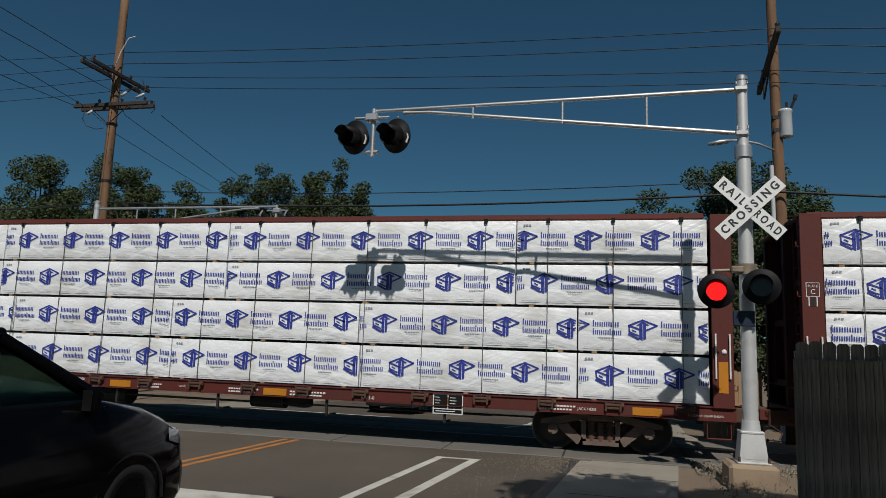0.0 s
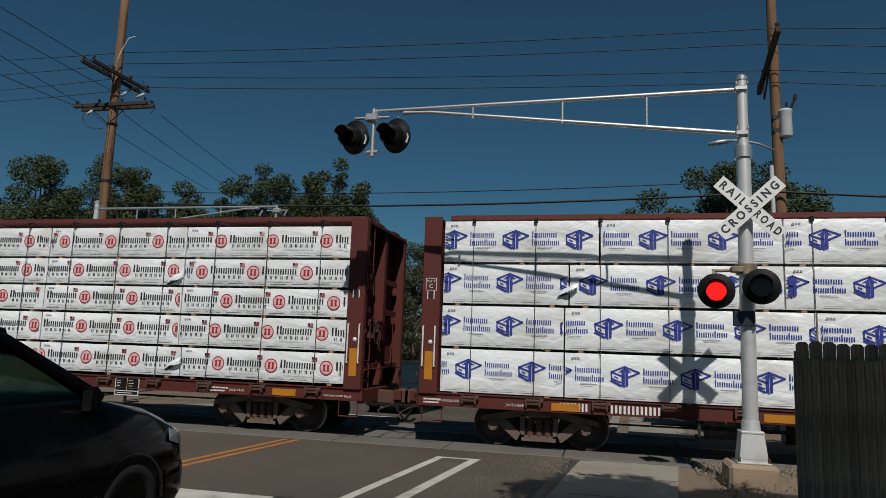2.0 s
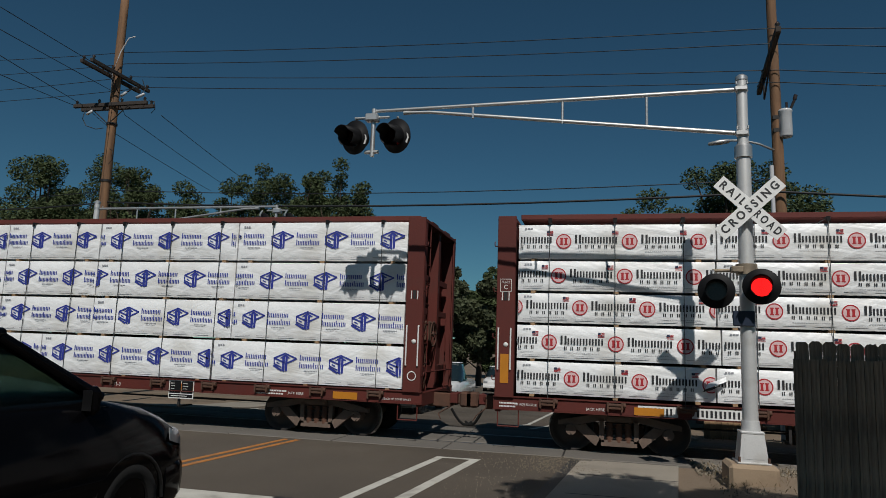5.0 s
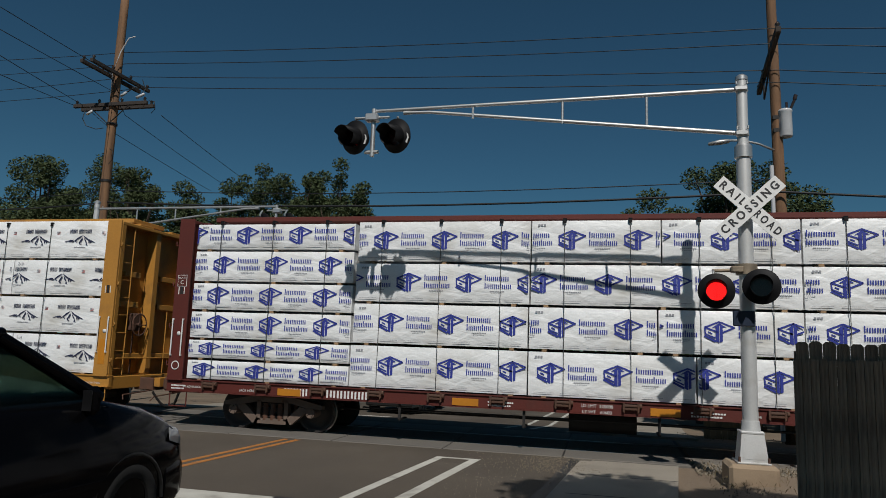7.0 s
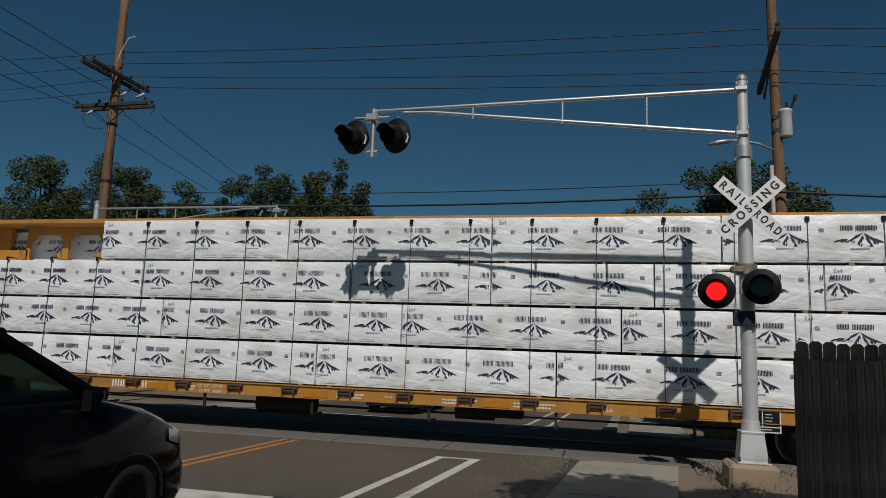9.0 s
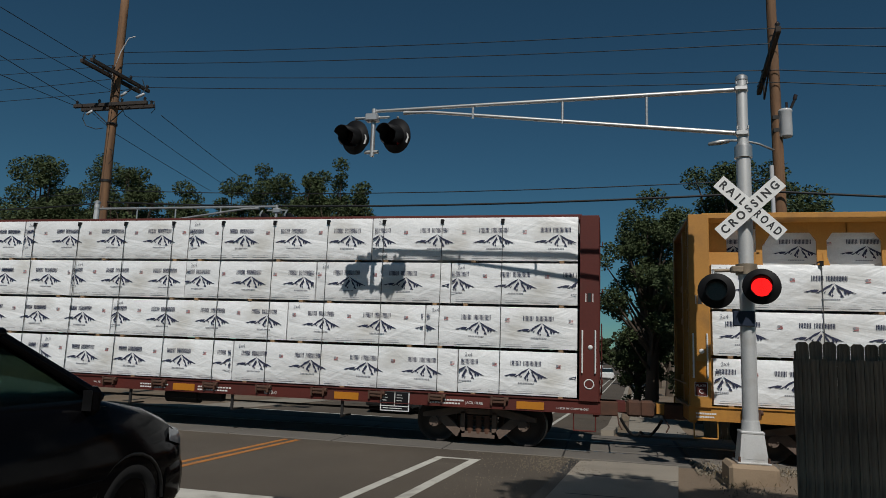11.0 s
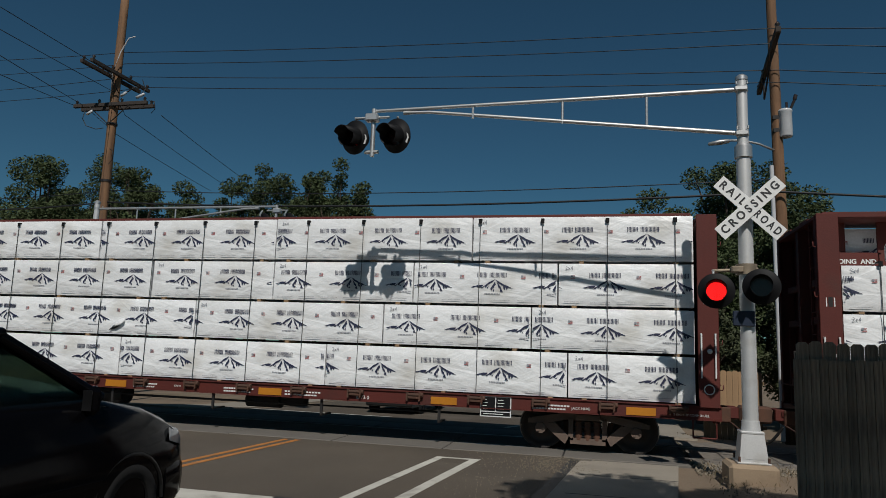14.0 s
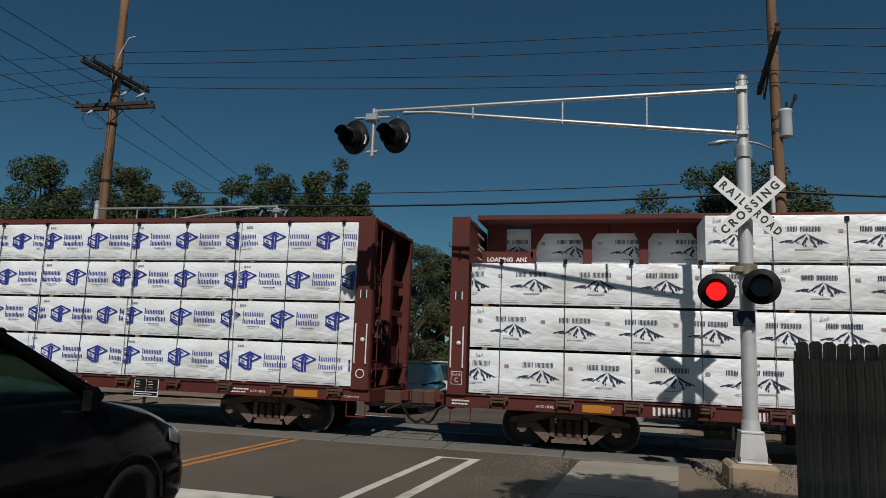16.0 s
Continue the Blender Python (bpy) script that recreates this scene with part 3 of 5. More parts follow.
def load_car(k, style, seams):
    shift, end = ENDS[k]
    left, long = -PITCH * (k - 1) + shift, end - shift
    random.seed(100 + k)
    levels = {"blue": BLUE_TIERS, "red": RED_TIERS, "dark": DARK_TIERS}[style]
    def put(x0, x1, z0, z1, far=False):
        b = lumber_bundle(style, x1 - x0 - 0.03, z1 - z0 - 0.055, far)
        if far:
            ride(b, left + x1 - 0.015, 2 * TRACK_Y - LOAD_Y, z0 + 0.05, 180)
        else:
            ride(b, left + x0 + 0.015, LOAD_Y + random.uniform(-0.012, 0.012), z0 + 0.05)
    for tier, row in enumerate(seams):
        ends = (*(a - shift if a else 0.0 for a in row), long)
        for a, b in zip(ends, ends[1:]):
            put(a, b, levels[tier], levels[tier + 1])
        for a, b in zip((ends[0], 7.4, 14.8), (7.4, 14.8, long)):
            if tier == len(seams) - 1 and style == "dark" and a < 5:
                inner = lumber_bundle(style, 7.3, levels[-1] - levels[-2] - 0.055)
                ride(inner, left + 0.05, TRACK_Y + 0.13, levels[-2] + 0.05)
                continue
            put(a, b, levels[tier], levels[tier + 1], True)
    if k == 3:      # short boards in thin packs at one end
        lv = (0.985, 1.43, 1.86, 2.47, 3.09, 3.79, 4.39)
        for a, b in zip(lv, lv[1:]):
            put(0, 3.62 - shift, a, b)


def side_text(body, text, size, x, z, y=-0.004, mat=None, name="stencil", bold=0.0):
    me = lettering(text, size, 0.001, bold)
    me.materials.append(mat or WHITE_INK)
    ob = new(name, me)
    ob.parent = body
    ob.matrix_basis = pose(x, y, z)
    return tagged(ob, kind="stuff")


def truck_geo():
    """One cast side frame, bolster end and spring nest, seen from the side; its middle at the origin."""
    g = Geo()
    g.plate([(-1.13, 0.50), (-1.13, 0.58), (-0.92, 0.63), (-0.36, 0.74), (0.36, 0.74), (0.92, 0.63), (1.13, 0.58), (1.13, 0.50), (0.78, 0.51), (0.34, 0.61), (-0.34, 0.61), (-0.78, 0.51)], 0.14)
    for k in (-1, 1):
        g.plate([(k * 0.86, 0.50), (k * 0.62, 0.53), (k * 0.33, 0.27), (k * 0.33, 0.15), (k * 0.44, 0.15)], 0.14)
        g.plate([(k * 0.36, 0.22), (k * 0.27, 0.22), (k * 0.27, 0.64), (k * 0.36, 0.64)], 0.15)
    g.plate([(-0.42, 0.15), (0.42, 0.15), (0.36, 0.26), (-0.36, 0.26)], 0.145)
    for i in range(4):
        g.box(-0.26, 0.26, 0.03, 0.08, 0.28 + i * 0.085, 0.315 + i * 0.085, 1, 0.01)
    g.box(-0.24, 0.24, -0.05, 0.3, 0.60, 0.72, 0, 0.02)
    return g


TRUCK_MESH = truck_geo().mesh("side_frame", TRUCK_GREY, DARK_STEEL)


def wheelset_mesh():
    g = Geo()
    turn = pose(0, 0, 0, 90)
    for side in (-1, 1):
        prof = [(0.06, 0.79), (0.12, 0.79), (0.20, 0.74), (0.33, 0.75), (0.36, 0.79), (0.419, 0.79), (0.424, 0.70), (0.445, 0.685), (0.445, 0.66), (0.35, 0.66), (0.20, 0.68), (0.06, 0.69)]
        g.lathe([(r, side * h) for r, h in prof[:6]], 28, 0, turn)
        g.lathe([(r, side * h) for r, h in prof[5:8]], 28, 1, turn, False)
        g.lathe([(r, side * h) for r, h in prof[7:]], 28, 0, turn)
        g.tube((0, side * 0.79, 0), (0, side * 1.10, 0), 0.105, 0.10, 16, 2)
        for i in range(3):
            a = i * math.tau / 3
            p = (0.06 * math.cos(a), side * 1.095, 0.06 * math.sin(a))
            g.tube(p, (p[0], side * 1.125, p[2]), 0.018, 0.018, 6, 2)
    g.tube((0, -0.8, 0), (0, 0.8, 0), 0.085, 0.085, 12, 2)
    return g.mesh("wheelset", WHEEL_STEEL, TREAD, TRUCK_GREY)


WHEELSET = wheelset_mesh()
SPRING = Geo().lathe([(0.058 + 0.018 * (i % 2), 0.21 + i * 0.033) for i in range(12)], 10).mesh("spring", RUST)


def bulkhead(car, paint, x, side, low_sign=False, amber=True):
    """The tall end wall: a plate behind deep corner posts, with a middle post, shelves, ladder and brake gear in its recess."""
    def slab(x0, x1, y0, y1, z0, z1, c=0.008):
        return Geo().box(min(side * x0, side * x1), max(side * x0, side * x1), y0, y1, z0, z1, 0, c)
    b = part("bulkhead", slab(0.02, 0.06, 0.03, 2.87, 1.0, 4.46), paint, car, m=pose(x, -0.08, 0))
    for y0, y1 in ((0.0, 0.05), (2.85, 2.90)):
        part("corner_post", slab(0.0, 0.36, y0, y1, 0.98, 4.50), paint, b)
        part("post_flange", slab(0.33, 0.365, y0 + (0.05 if y0 == 0 else -0.13), y0 + (0.18 if y0 == 0 else 0.0), 0.98, 4.46), paint, b)
    part("top_cap", slab(0.0, 0.37, 0.05, 2.85, 4.40, 4.47), paint, b)
    for y in (0.7, 1.9):
        part("cap_lug", slab(0.05, 0.33, y, y + 0.5, 4.47, 4.53), paint, b)
    cx = side * 0.18
    # no hole is cut: a dark plate gives the hand hole's shade
    g = Geo().plate([(-0.035, 2.83), (0.035, 2.83), (0.035, 3.0), (-0.035, 3.0)], 0.01, 0, pose(cx, -0.004, 0))
    part("post_opening", g, DARK_STEEL, b, "dark plate imitating a shaded hand hole")
    for dx in (-0.075, 0.055):
        part("opening_mark", Geo().box(cx + dx, cx + dx + 0.018, -0.004, 0.0, 2.83, 2.99), WHITE_INK, b)
    for dx in (-0.14, 0.10):
        g = Geo().box(cx + dx, cx + dx + 0.028, -0.045, -0.025, 1.50, 2.30, 0, 0.006)
        g.box(cx + dx, cx + dx + 0.028, -0.03, 0.0, 1.50, 1.53).box(cx + dx, cx + dx + 0.028, -0.03, 0.0, 2.27, 2.30)
        part("grab_iron", g, WHITE_INK, b, "pale vertical grab iron")
    if amber:
        part("reflector", Geo().box(cx - 0.08, cx + 0.08, -0.006, 0.0, 1.25, 1.80), AMBER, b, "amber reflector plate")
    else:
        g = Geo().lathe([(0.075, 0.0), (0.095, 0.0), (0.095, 0.006), (0.075, 0.006), (0.075, 0.0)], 20, 0, pose(cx, -0.002, 1.30, 90))
        part("ring_stencil", g, WHITE_INK, b, "worn round white stencil")
    g = Geo().lathe([(0.001, 0.0), (0.045, 0.0), (0.045, 0.006), (0.001, 0.006)], 16, 0, pose(cx + 0.02, -0.002, 1.98, 90))
    part("round_stencil", g, WHITE_INK, b)
    # in the recess
    part("middle_post", slab(0.06, 0.32, 1.36, 1.54, 1.0, 4.40), paint, b)
    for z, y0, y1 in ((3.25, 1.75, 2.6), (2.55, 1.7, 2.6), (2.55, 0.35, 1.0), (3.25, 0.45, 1.0), (1.35, 0.1, 2.8)):
        part("shelf", slab(0.06, 0.24, y0, y1, z, z + 0.13), paint, b)
    g = Geo()
    for i in range(8):
        z = 1.15 + i * 0.40
        g.tube((side * 0.34, 0.10, z), (side * 0.34, 0.52, z), 0.011, n=6)
    g.tube((side * 0.34, 0.52, 1.0), (side * 0.34, 0.52, 4.38), 0.014, n=6)
    part("ladder", g, paint, b)
    for z in (1.3, 2.1, 3.0, 3.9):
        part("grab_hook", pipe(Geo(), [(side * 0.36, 0.05, z), (side * 0.41, 0.03, z), (side * 0.42, 0.03, z + 0.02), (side * 0.42, 0.03, z + 0.09)], 0.011), paint, b)
    part("end_rail", Geo().tube((side * 0.40, 0.2, 1.38), (side * 0.40, 2.7, 1.38), 0.014, n=6).tube((side * 0.40, 1.9, 1.0), (side * 0.40, 1.9, 2.5), 0.014, n=6), paint, b)
    if side < 0:
        z = 1.18 if low_sign else 3.0
        sign = part("plate_sign", Geo().box(-0.11, 0.11, -0.006, 0.0, z, z + 0.25).box(-0.10, 0.10, -0.009, -0.006, z + 0.01, z + 0.24, 1), [WHITE_INK, CAR_RED], b,
                    "white-edged stencil panel", pose(cx, 0, 0))
        side_text(sign, "PLATE", 0.060, 0, z + 0.185, -0.012)
        side_text(sign, "C", 0.12, 0, z + 0.085, -0.012)
    else:
        wheel = Geo()
        turn = pose(0.36, 0.95, 2.15, 0, 90, 0)
        wheel.lathe([(0.25, -0.012), (0.275, 0.0), (0.25, 0.012), (0.235, 0.0), (0.25, -0.012)], 20, 0, turn)
        for i in range(4):
            a = i * math.pi / 2
            wheel.tube(turn @ Vector((0, 0, 0)), turn @ Vector((0.25 * math.cos(a), 0.25 * math.sin(a), 0)), 0.012, n=6)
        wheel.tube((0.06, 0.95, 2.15), (0.38, 0.95, 2.15), 0.05, n=10)
        part("brake_wheel", wheel, RUST, b, "round iron brake wheel on the end wall")
        part("brake_housing", Geo().box(0.08, 0.30, 0.80, 1.10, 2.0, 2.42, 0, 0.03).tube((0.2, 0.95, 1.0), (0.2, 0.95, 2.0), 0.02, n=6), RUST, b)
    return b


def centerbeam_car(k, paint_name, style):
    paint = CAR_YELLOW if paint_name == "yellow" else CAR_RED
    colour = "faded yellow" if paint_name == "yellow" else "oxide red"
    car = thing("centerbeam_car", colour + " centerbeam flat car stacked with wrapped lumber", "railway car", group="cars of the freight train")
    # local space: x from the left load end, y from the near load face, z from the rail
    shift, end = ENDS[k]
    L, W = end - shift, 2 * (TRACK_Y - LOAD_Y)
    part("deck", Geo().box(-0.15, L + 0.15, 0.08, W - 0.08, 0.92, 1.0, 0, 0.01), paint, car)
    for y in (-0.02, W - 0.08):
        g = Geo()
        g.box(-0.42, L + 0.42, y, y + 0.10, 0.76, 0.985, 0, 0.008).box(-0.42, L + 0.42, y - 0.03, y + 0.13, 0.985, 1.005, 0)
        g.box(-0.42, L + 0.42, y - 0.03, y + 0.13, 0.75, 0.765, 0)
        part("side_sill", g, paint, car)
    part("center_sill", Geo().box(-0.9, L + 0.9, W / 2 - 0.25, W / 2 + 0.25, 0.72, 0.93, 0, 0.01), paint, car)
    part("top_chord", Geo().box(-0.04, L + 0.04, W / 2 - 0.60, W / 2 + 0.60, 4.58, 4.69, 0, 0.012), paint, car)
    web = Geo()
    for x0, x1 in ((0.1, 0.5), (L - 0.5, L - 0.1)):
        web.box(x0, x1, W / 2 - 0.06, W / 2 + 0.06, 1.0, 4.58)
    web.box(0.1, L - 0.1, W / 2 - 0.05, W / 2 + 0.05, 1.0, 1.9)
    part("center_web", web, paint, car)
    for i in range(1, 14):
        x = i * L / 14
        g = Geo().box(x - 0.09, x + 0.09, W / 2 - 0.085, W / 2 + 0.085, 1.0, 3.4 if style == "dark" and x < 6 else 4.58, 0, 0.01)
        part("center_post", g, paint, car)
    # the beam with its windows stands bare where the top tier is missing
    if style == "dark":
        y = W / 2 - 0.10
        def panel_with(points):
            return part("beam_panel", Geo().plate(points, 0.05), paint, car, m=pose(0, y, 0))
        first = panel_with([(-0.02, 3.4), (1.05, 3.4), (1.10, 3.98), (-0.02, 3.98)])
        panel_with([(1.05, 3.4), (1.22, 3.4), (1.16, 3.75), (1.16, 4.10), (1.34, 4.38), (1.34, 4.58), (1.05, 4.58)])
        for xa in (1.34, 2.68, 4.08, 5.48):
            panel_with([(xa, 4.38), (xa + 1.36, 4.38), (xa + 1.36, 4.58), (xa, 4.58)])
        for xa in (2.24, 3.38, 4.52):
            panel_with([(xa - 0.16, 3.4), (xa + 0.16, 3.4), (xa + 0.09, 3.75), (xa + 0.09, 4.22), (xa + 0.2, 4.38), (xa - 0.2, 4.38), (xa - 0.09, 4.22), (xa - 0.09, 3.75)])
        for xa in (1.0, 2.2, 3.35):
            part("gusset", Geo().plate([(xa, 3.55), (xa + 0.16, 3.55), (xa + 0.06, 3.92), (xa, 3.92)], 0.03), paint, car, m=pose(0, y - 0.2, 0))
        if paint_name == "red":
            side_text(first, "LOADING  AND", 0.125, 0.56, 3.80, -0.006, bold=0.004)
            g = Geo()
            for z, w in ((4.2, 0.7), (3.98, 0.8), (3.90, 0.5), (3.72, 0.5)):
                word_bars(g, 0.25, 0.25 + w, z, z + 0.05, 9, 0)
            tagged(part("wall_stencil", g, WHITE_INK, car, "rows of white stencil", pose(0.045, 0.2, 0, 0, 0, 90)), kind="stuff")
    bulkhead(car, paint, -0.03, -1, style == "dark", k not in (3, 5, 6))
    bulkhead(car, paint, L + 0.03, 1, False, k in (1, 2, 4))
    # winches, cables and hangers along the sill
    winch = Geo().box(-0.12, 0.12, -0.07, 0.0, 0.86, 0.91, 0, 0.01).tube((-0.15, -0.055, 0.94), (0.17, -0.055, 0.94), 0.030, n=10).plate([(-0.15, 0.84), (-0.12, 0.81), (-0.11, 0.99), (-0.15, 0.99)], -0.09).plate([(0.11, 0.81), (0.14, 0.84), (0.15, 0.99), (0.11, 0.99)], -0.09).tube((0.15, -0.055, 0.94), (0.19, -0.055, 0.94), 0.045, n=8)
    wm = winch.mesh("winch", RUST)
    cable = Geo().box(-0.006, 0.006, -0.036, -0.026, 0.95, 4.44)
    cable.box(-0.004, 0.004, -0.03, 1.2, 4.435, 4.447)
    cm = cable.mesh("cable", CABLE_STEEL)
    low = Geo().box(-0.006, 0.006, -0.036, -0.026, 0.95, 3.63).box(-0.004, 0.004, -0.03, 1.2, 3.625, 3.637).mesh("cable", CABLE_STEEL)
    guard = Geo().box(-0.035, 0.035, -0.046, 0.12, 4.43, 4.455, 0, 0.006).box(-0.035, 0.035, -0.046, -0.036, 4.36, 4.455, 0, 0.004)
    gm = guard.mesh("edge_guard", BLACK_PAINT)
    hanger = Geo().box(-0.025, 0.025, 0.02, 0.06, 0.42, 0.76).box(-0.025, 0.025, 0.02, 0.5, 0.42, 0.45).mesh("hanger", DARK_STEEL)
    x, i = 0.62, 0
    while x < L - 0.3:
        short = style == "dark" and x < 4.35
        part("winch", wm, None, car, m=pose(x, -0.02, 0))
        part("cable", low if short else cm, None, car, m=pose(x, 0, 0))
        part("edge_guard", gm, None, car, m=pose(x, 0, -0.81 if short else 0.0))
        if i % 2 == 1 and 3.3 < x < L - 3.3:
            part("hanger", hanger, None, car, m=pose(x + 0.5, 0, 0))
        if i % 3 == 1:
            part("reflector", Geo().box(-0.26, 0.26, -0.008, 0.0, 0.78, 0.92), AMBER, car, "amber reflector plate", pose(x + 0.60, -0.022, 0))
        x, i = x + 1.235, i + 1
    # stencils
    def stencil(text, size, x, z):
        side_text(car, text, size, x, z, -0.026)
    g = Geo()
    if style == "dark":
        word_bars(g, 3.44, 4.13, 0.785, 0.935, 4, 0)
        word_bars(g, 5.03, 5.44, 0.785, 0.935, 3, 0)
        word_bars(g, 5.78, 6.21, 0.785, 0.935, 3, 0)
    else:
        lo, hi = (0.80, 0.925) if style == "red" else (0.785, 0.935)
        word_bars(g, 2.34, 2.88, lo, hi, 4, 0)
        word_bars(g, 3.27, 4.18, lo, hi, 6, 0)
    if style == "red":      # dark marks on two white plates
        for x0, x1 in ((2.26, 2.96), (3.20, 4.25)):
            part("number_plate", Geo().box(x0, x1, -0.003, 0.0, 0.775, 0.955), WHITE_INK, car, "white painted plate", pose(0, -0.022, 0))
    tagged(part("reporting_mark", g, BLACK_INK if style == "red" else WHITE_INK, car, "stencilled marks", pose(0, -0.0275, 0)), kind="stuff")
    at = 7.45 if style == "dark" else 8.65
    stencil("LD LMT  225000", 0.085, at, 0.90)
    stencil("LT WT   60600", 0.085, at, 0.79)
    stencil("IL 73-0", 0.10, 15.6, 0.83)
    stencil("JACK HERE", 0.07, 19.9, 0.84)
    stencil("JACK HERE", 0.07, 1.5, 0.84)
    stencil("2 INCH HF COMP SHOES", 0.055, L - 0.1, 0.83)
    stencil("S/B ADJ BLOCK", 0.065, 2.55 if style == "dark" else 0.2, 0.86)
    stencil("VALVE", 0.06, 11.4, 0.86)
    g = Geo()
    for x, w in ((12.5, 0.7), (13.9, 0.8), (19.0, 0.7), (-0.3, 0.35), (6.6, 0.5), (10.3, 0.6)):
        word_bars(g, x, x + w, 0.86, 0.89, 12, 0)
        word_bars(g, x, x + w * 0.9, 0.80, 0.83, 11, 0)
    tagged(part("small_stencil", g, WHITE_INK, car, "rows of small white stencil", pose(0, -0.026, 0)), kind="stuff")
    g = Geo().box(17.5, 18.10, -0.006, 0, 0.60, 0.99, 0)
    for xa, xb, za, zb in ((17.522, 17.79, 0.71, 0.968), (17.81, 18.078, 0.71, 0.968), (17.522, 18.078, 0.622, 0.69)):
        g.box(xa, xb, -0.010, -0.006, za, zb, 1)
    for xa, w in ((17.55, 0.10), (17.84, 0.13)):
        for r in range(4):
            g.box(xa, xa + w - 0.02 * (r % 2), -0.013, -0.010, 0.745 + r * 0.055, 0.757 + r * 0.055, 0)
    g.box(17.56, 17.95, -0.013, -0.010, 0.648, 0.662, 0)
    part("data_panel", g, [WHITE_INK, BLACK_PAINT], car, "black data panel with white edges", pose(0.5 if style == "dark" else -0.55, -0.024, 0))
    # brake gear under the deck
    part("air_reservoir", Geo().tube((8.1, 1.0, 0.55), (9.4, 1.0, 0.55), 0.24, n=16), DARK_STEEL, car)
    part("brake_cylinder", Geo().tube((12.6, 0.9, 0.6), (13.4, 0.9, 0.6), 0.17, n=14).box(13.4, 14.0, 0.8, 1.0, 0.5, 0.7, 0, 0.02), DARK_STEEL, car)
    part("brake_rod", Geo().tube((3.2, 0.95, 0.50), (L - 3.2, 0.95, 0.55), 0.02, n=6).tube((4, 0.2, 0.62), (L - 4, 0.25, 0.60), 0.018, n=6), DARK_STEEL, car)
    # couplers, hoses and steps
    for side, x in ((-1, -0.75), (1, L + 0.75)):
        g = Geo().box(min(x, x - side * 0.5), max(x, x - side * 0.5), W / 2 - 0.30, W / 2 + 0.30, 0.64, 0.93, 0, 0.02)
        part("draft_box", g, RUST, car, "rusty draft gear box")
        e = x - side * 0.35
        part("end_sill", Geo().box(min(e, e - side * 0.12), max(e, e - side * 0.12), 0.05, W - 0.05, 0.70, 0.98, 0, 0.015), paint, car)
        g = Geo().box(min(x, x + side * 0.26), max(x, x + side * 0.26), W / 2 - 0.11, W / 2 + 0.11, 0.70, 0.90, 0, 0.02)
        g.box(min(x + side * 0.18, x + side * 0.46), max(x + side * 0.18, x + side * 0.46), W / 2 - 0.17, W / 2 + 0.17, 0.64, 0.96, 0, 0.04)
        part("coupler", g, RUST, car, "rusty cast knuckle coupler")
        hose = Geo()
        pts = [Vector((x + side * (0.05 + 0.40 * s), W / 2 - 0.35 + 0.25 * s, 0.62 - 0.34 * math.sin(s * 2.2))) for s in (0, 0.2, 0.4, 0.6, 0.8, 1.0)]
        for a, b in zip(pts, pts[1:]):
            hose.tube(a, b, 0.028, n=7)
        part("air_hose", hose, RUBBER, car)
        g = Geo().tube((x, 0.05, 0.60), (x, W / 2, 0.66), 0.014, n=6).tube((x, 0.05, 0.60), (x + side * 0.06, 0.0, 0.50), 0.014, n=6)
        part("uncoupling_lever", g, RUST, car)
        step = Geo()
        sx = x - side * 0.62
        for dx in (-0.2, 0.2):
            step.tube((sx + dx, 0.0, 0.77), (sx + dx, 0.0, 0.44), 0.013, n=6)
        step.tube((sx - 0.2, 0.0, 0.44), (sx + 0.2, 0.0, 0.44), 0.016, n=6)
        part("sill_step", step, paint, car)
    # two trucks
    for cx in (1.93, L - 1.93):
        truck = part("truck", Geo().box(-0.2, 0.2, -0.9, 0.9, 0.50, 0.68, 0, 0.03), TRUCK_GREY, car, "dusty cast steel truck", pose(cx, W / 2, 0))
        for y, turn in ((-1.05, 0), (1.05, 180)):
            part("side_frame", TRUCK_MESH, None, truck, m=pose(0, y, 0, 0, 0, turn))
            for sx in (-0.17, 0.0, 0.17):
                part("spring", SPRING, None, truck, m=pose(sx, y * 0.94, 0))
        for x in (-0.89, 0.89):
            w = part("wheelset", WHEELSET, None, truck, "dark steel wheels with worn bright treads", pose(x, 0, 0.42))
            WHEELS.append((w, x))
            part("brake_shoe", Geo().box(-0.05, 0.05, -0.82, -0.70, 0.30, 0.55, 0, 0.01), RUST, truck, m=pose(x - math.copysign(0.47, x), 0, 0))
    ride(car, -PITCH * (k - 1) + shift, LOAD_Y, 0)
    return car


def torn_flap(k, x, z, turn):
    """A scrap of sheeting torn loose by the wind, curling off the load."""
    g = Geo()
    n = 5
    v = []
    for i in range(n + 1):
        u = i / n
        v += [(-0.16 + 0.36 * u, -0.02 - 0.10 * math.sin(u * 2.4), -0.05 + 0.16 * u), (-0.10 + 0.30 * u, -0.02 - 0.07 * math.sin(u * 2.8), 0.06 + 0.13 * u)]
    v += [(a, b + 0.004, c) for a, b, c in v]
    m = 2 * (n + 1)
    f = []
    for i in range(n):
        f += [(2 * i, 2 * i + 2, 2 * i + 3, 2 * i + 1), (m + 2 * i, m + 2 * i + 1, m + 2 * i + 3, m + 2 * i + 2)]
    g.add(v, f, 0, True)
    # thin black patch stands in for the shaded gap behind the flap
    g.plate([(-0.20, -0.10), (-0.05, -0.06), (0.10, 0.02), (-0.02, 0.0), (-0.16, -0.05)], 0.002, 1, pose(0, -0.02, 0))
    ob = thing("torn_wrap_flap", "torn flap of white plastic wrap over a black patch imitating a shaded gap", "plastic flap", geo=g, mats=[WRAP, BLACK_INK])
    ride(ob, -PITCH * (k - 1) + x, LOAD_Y - 0.01, z)


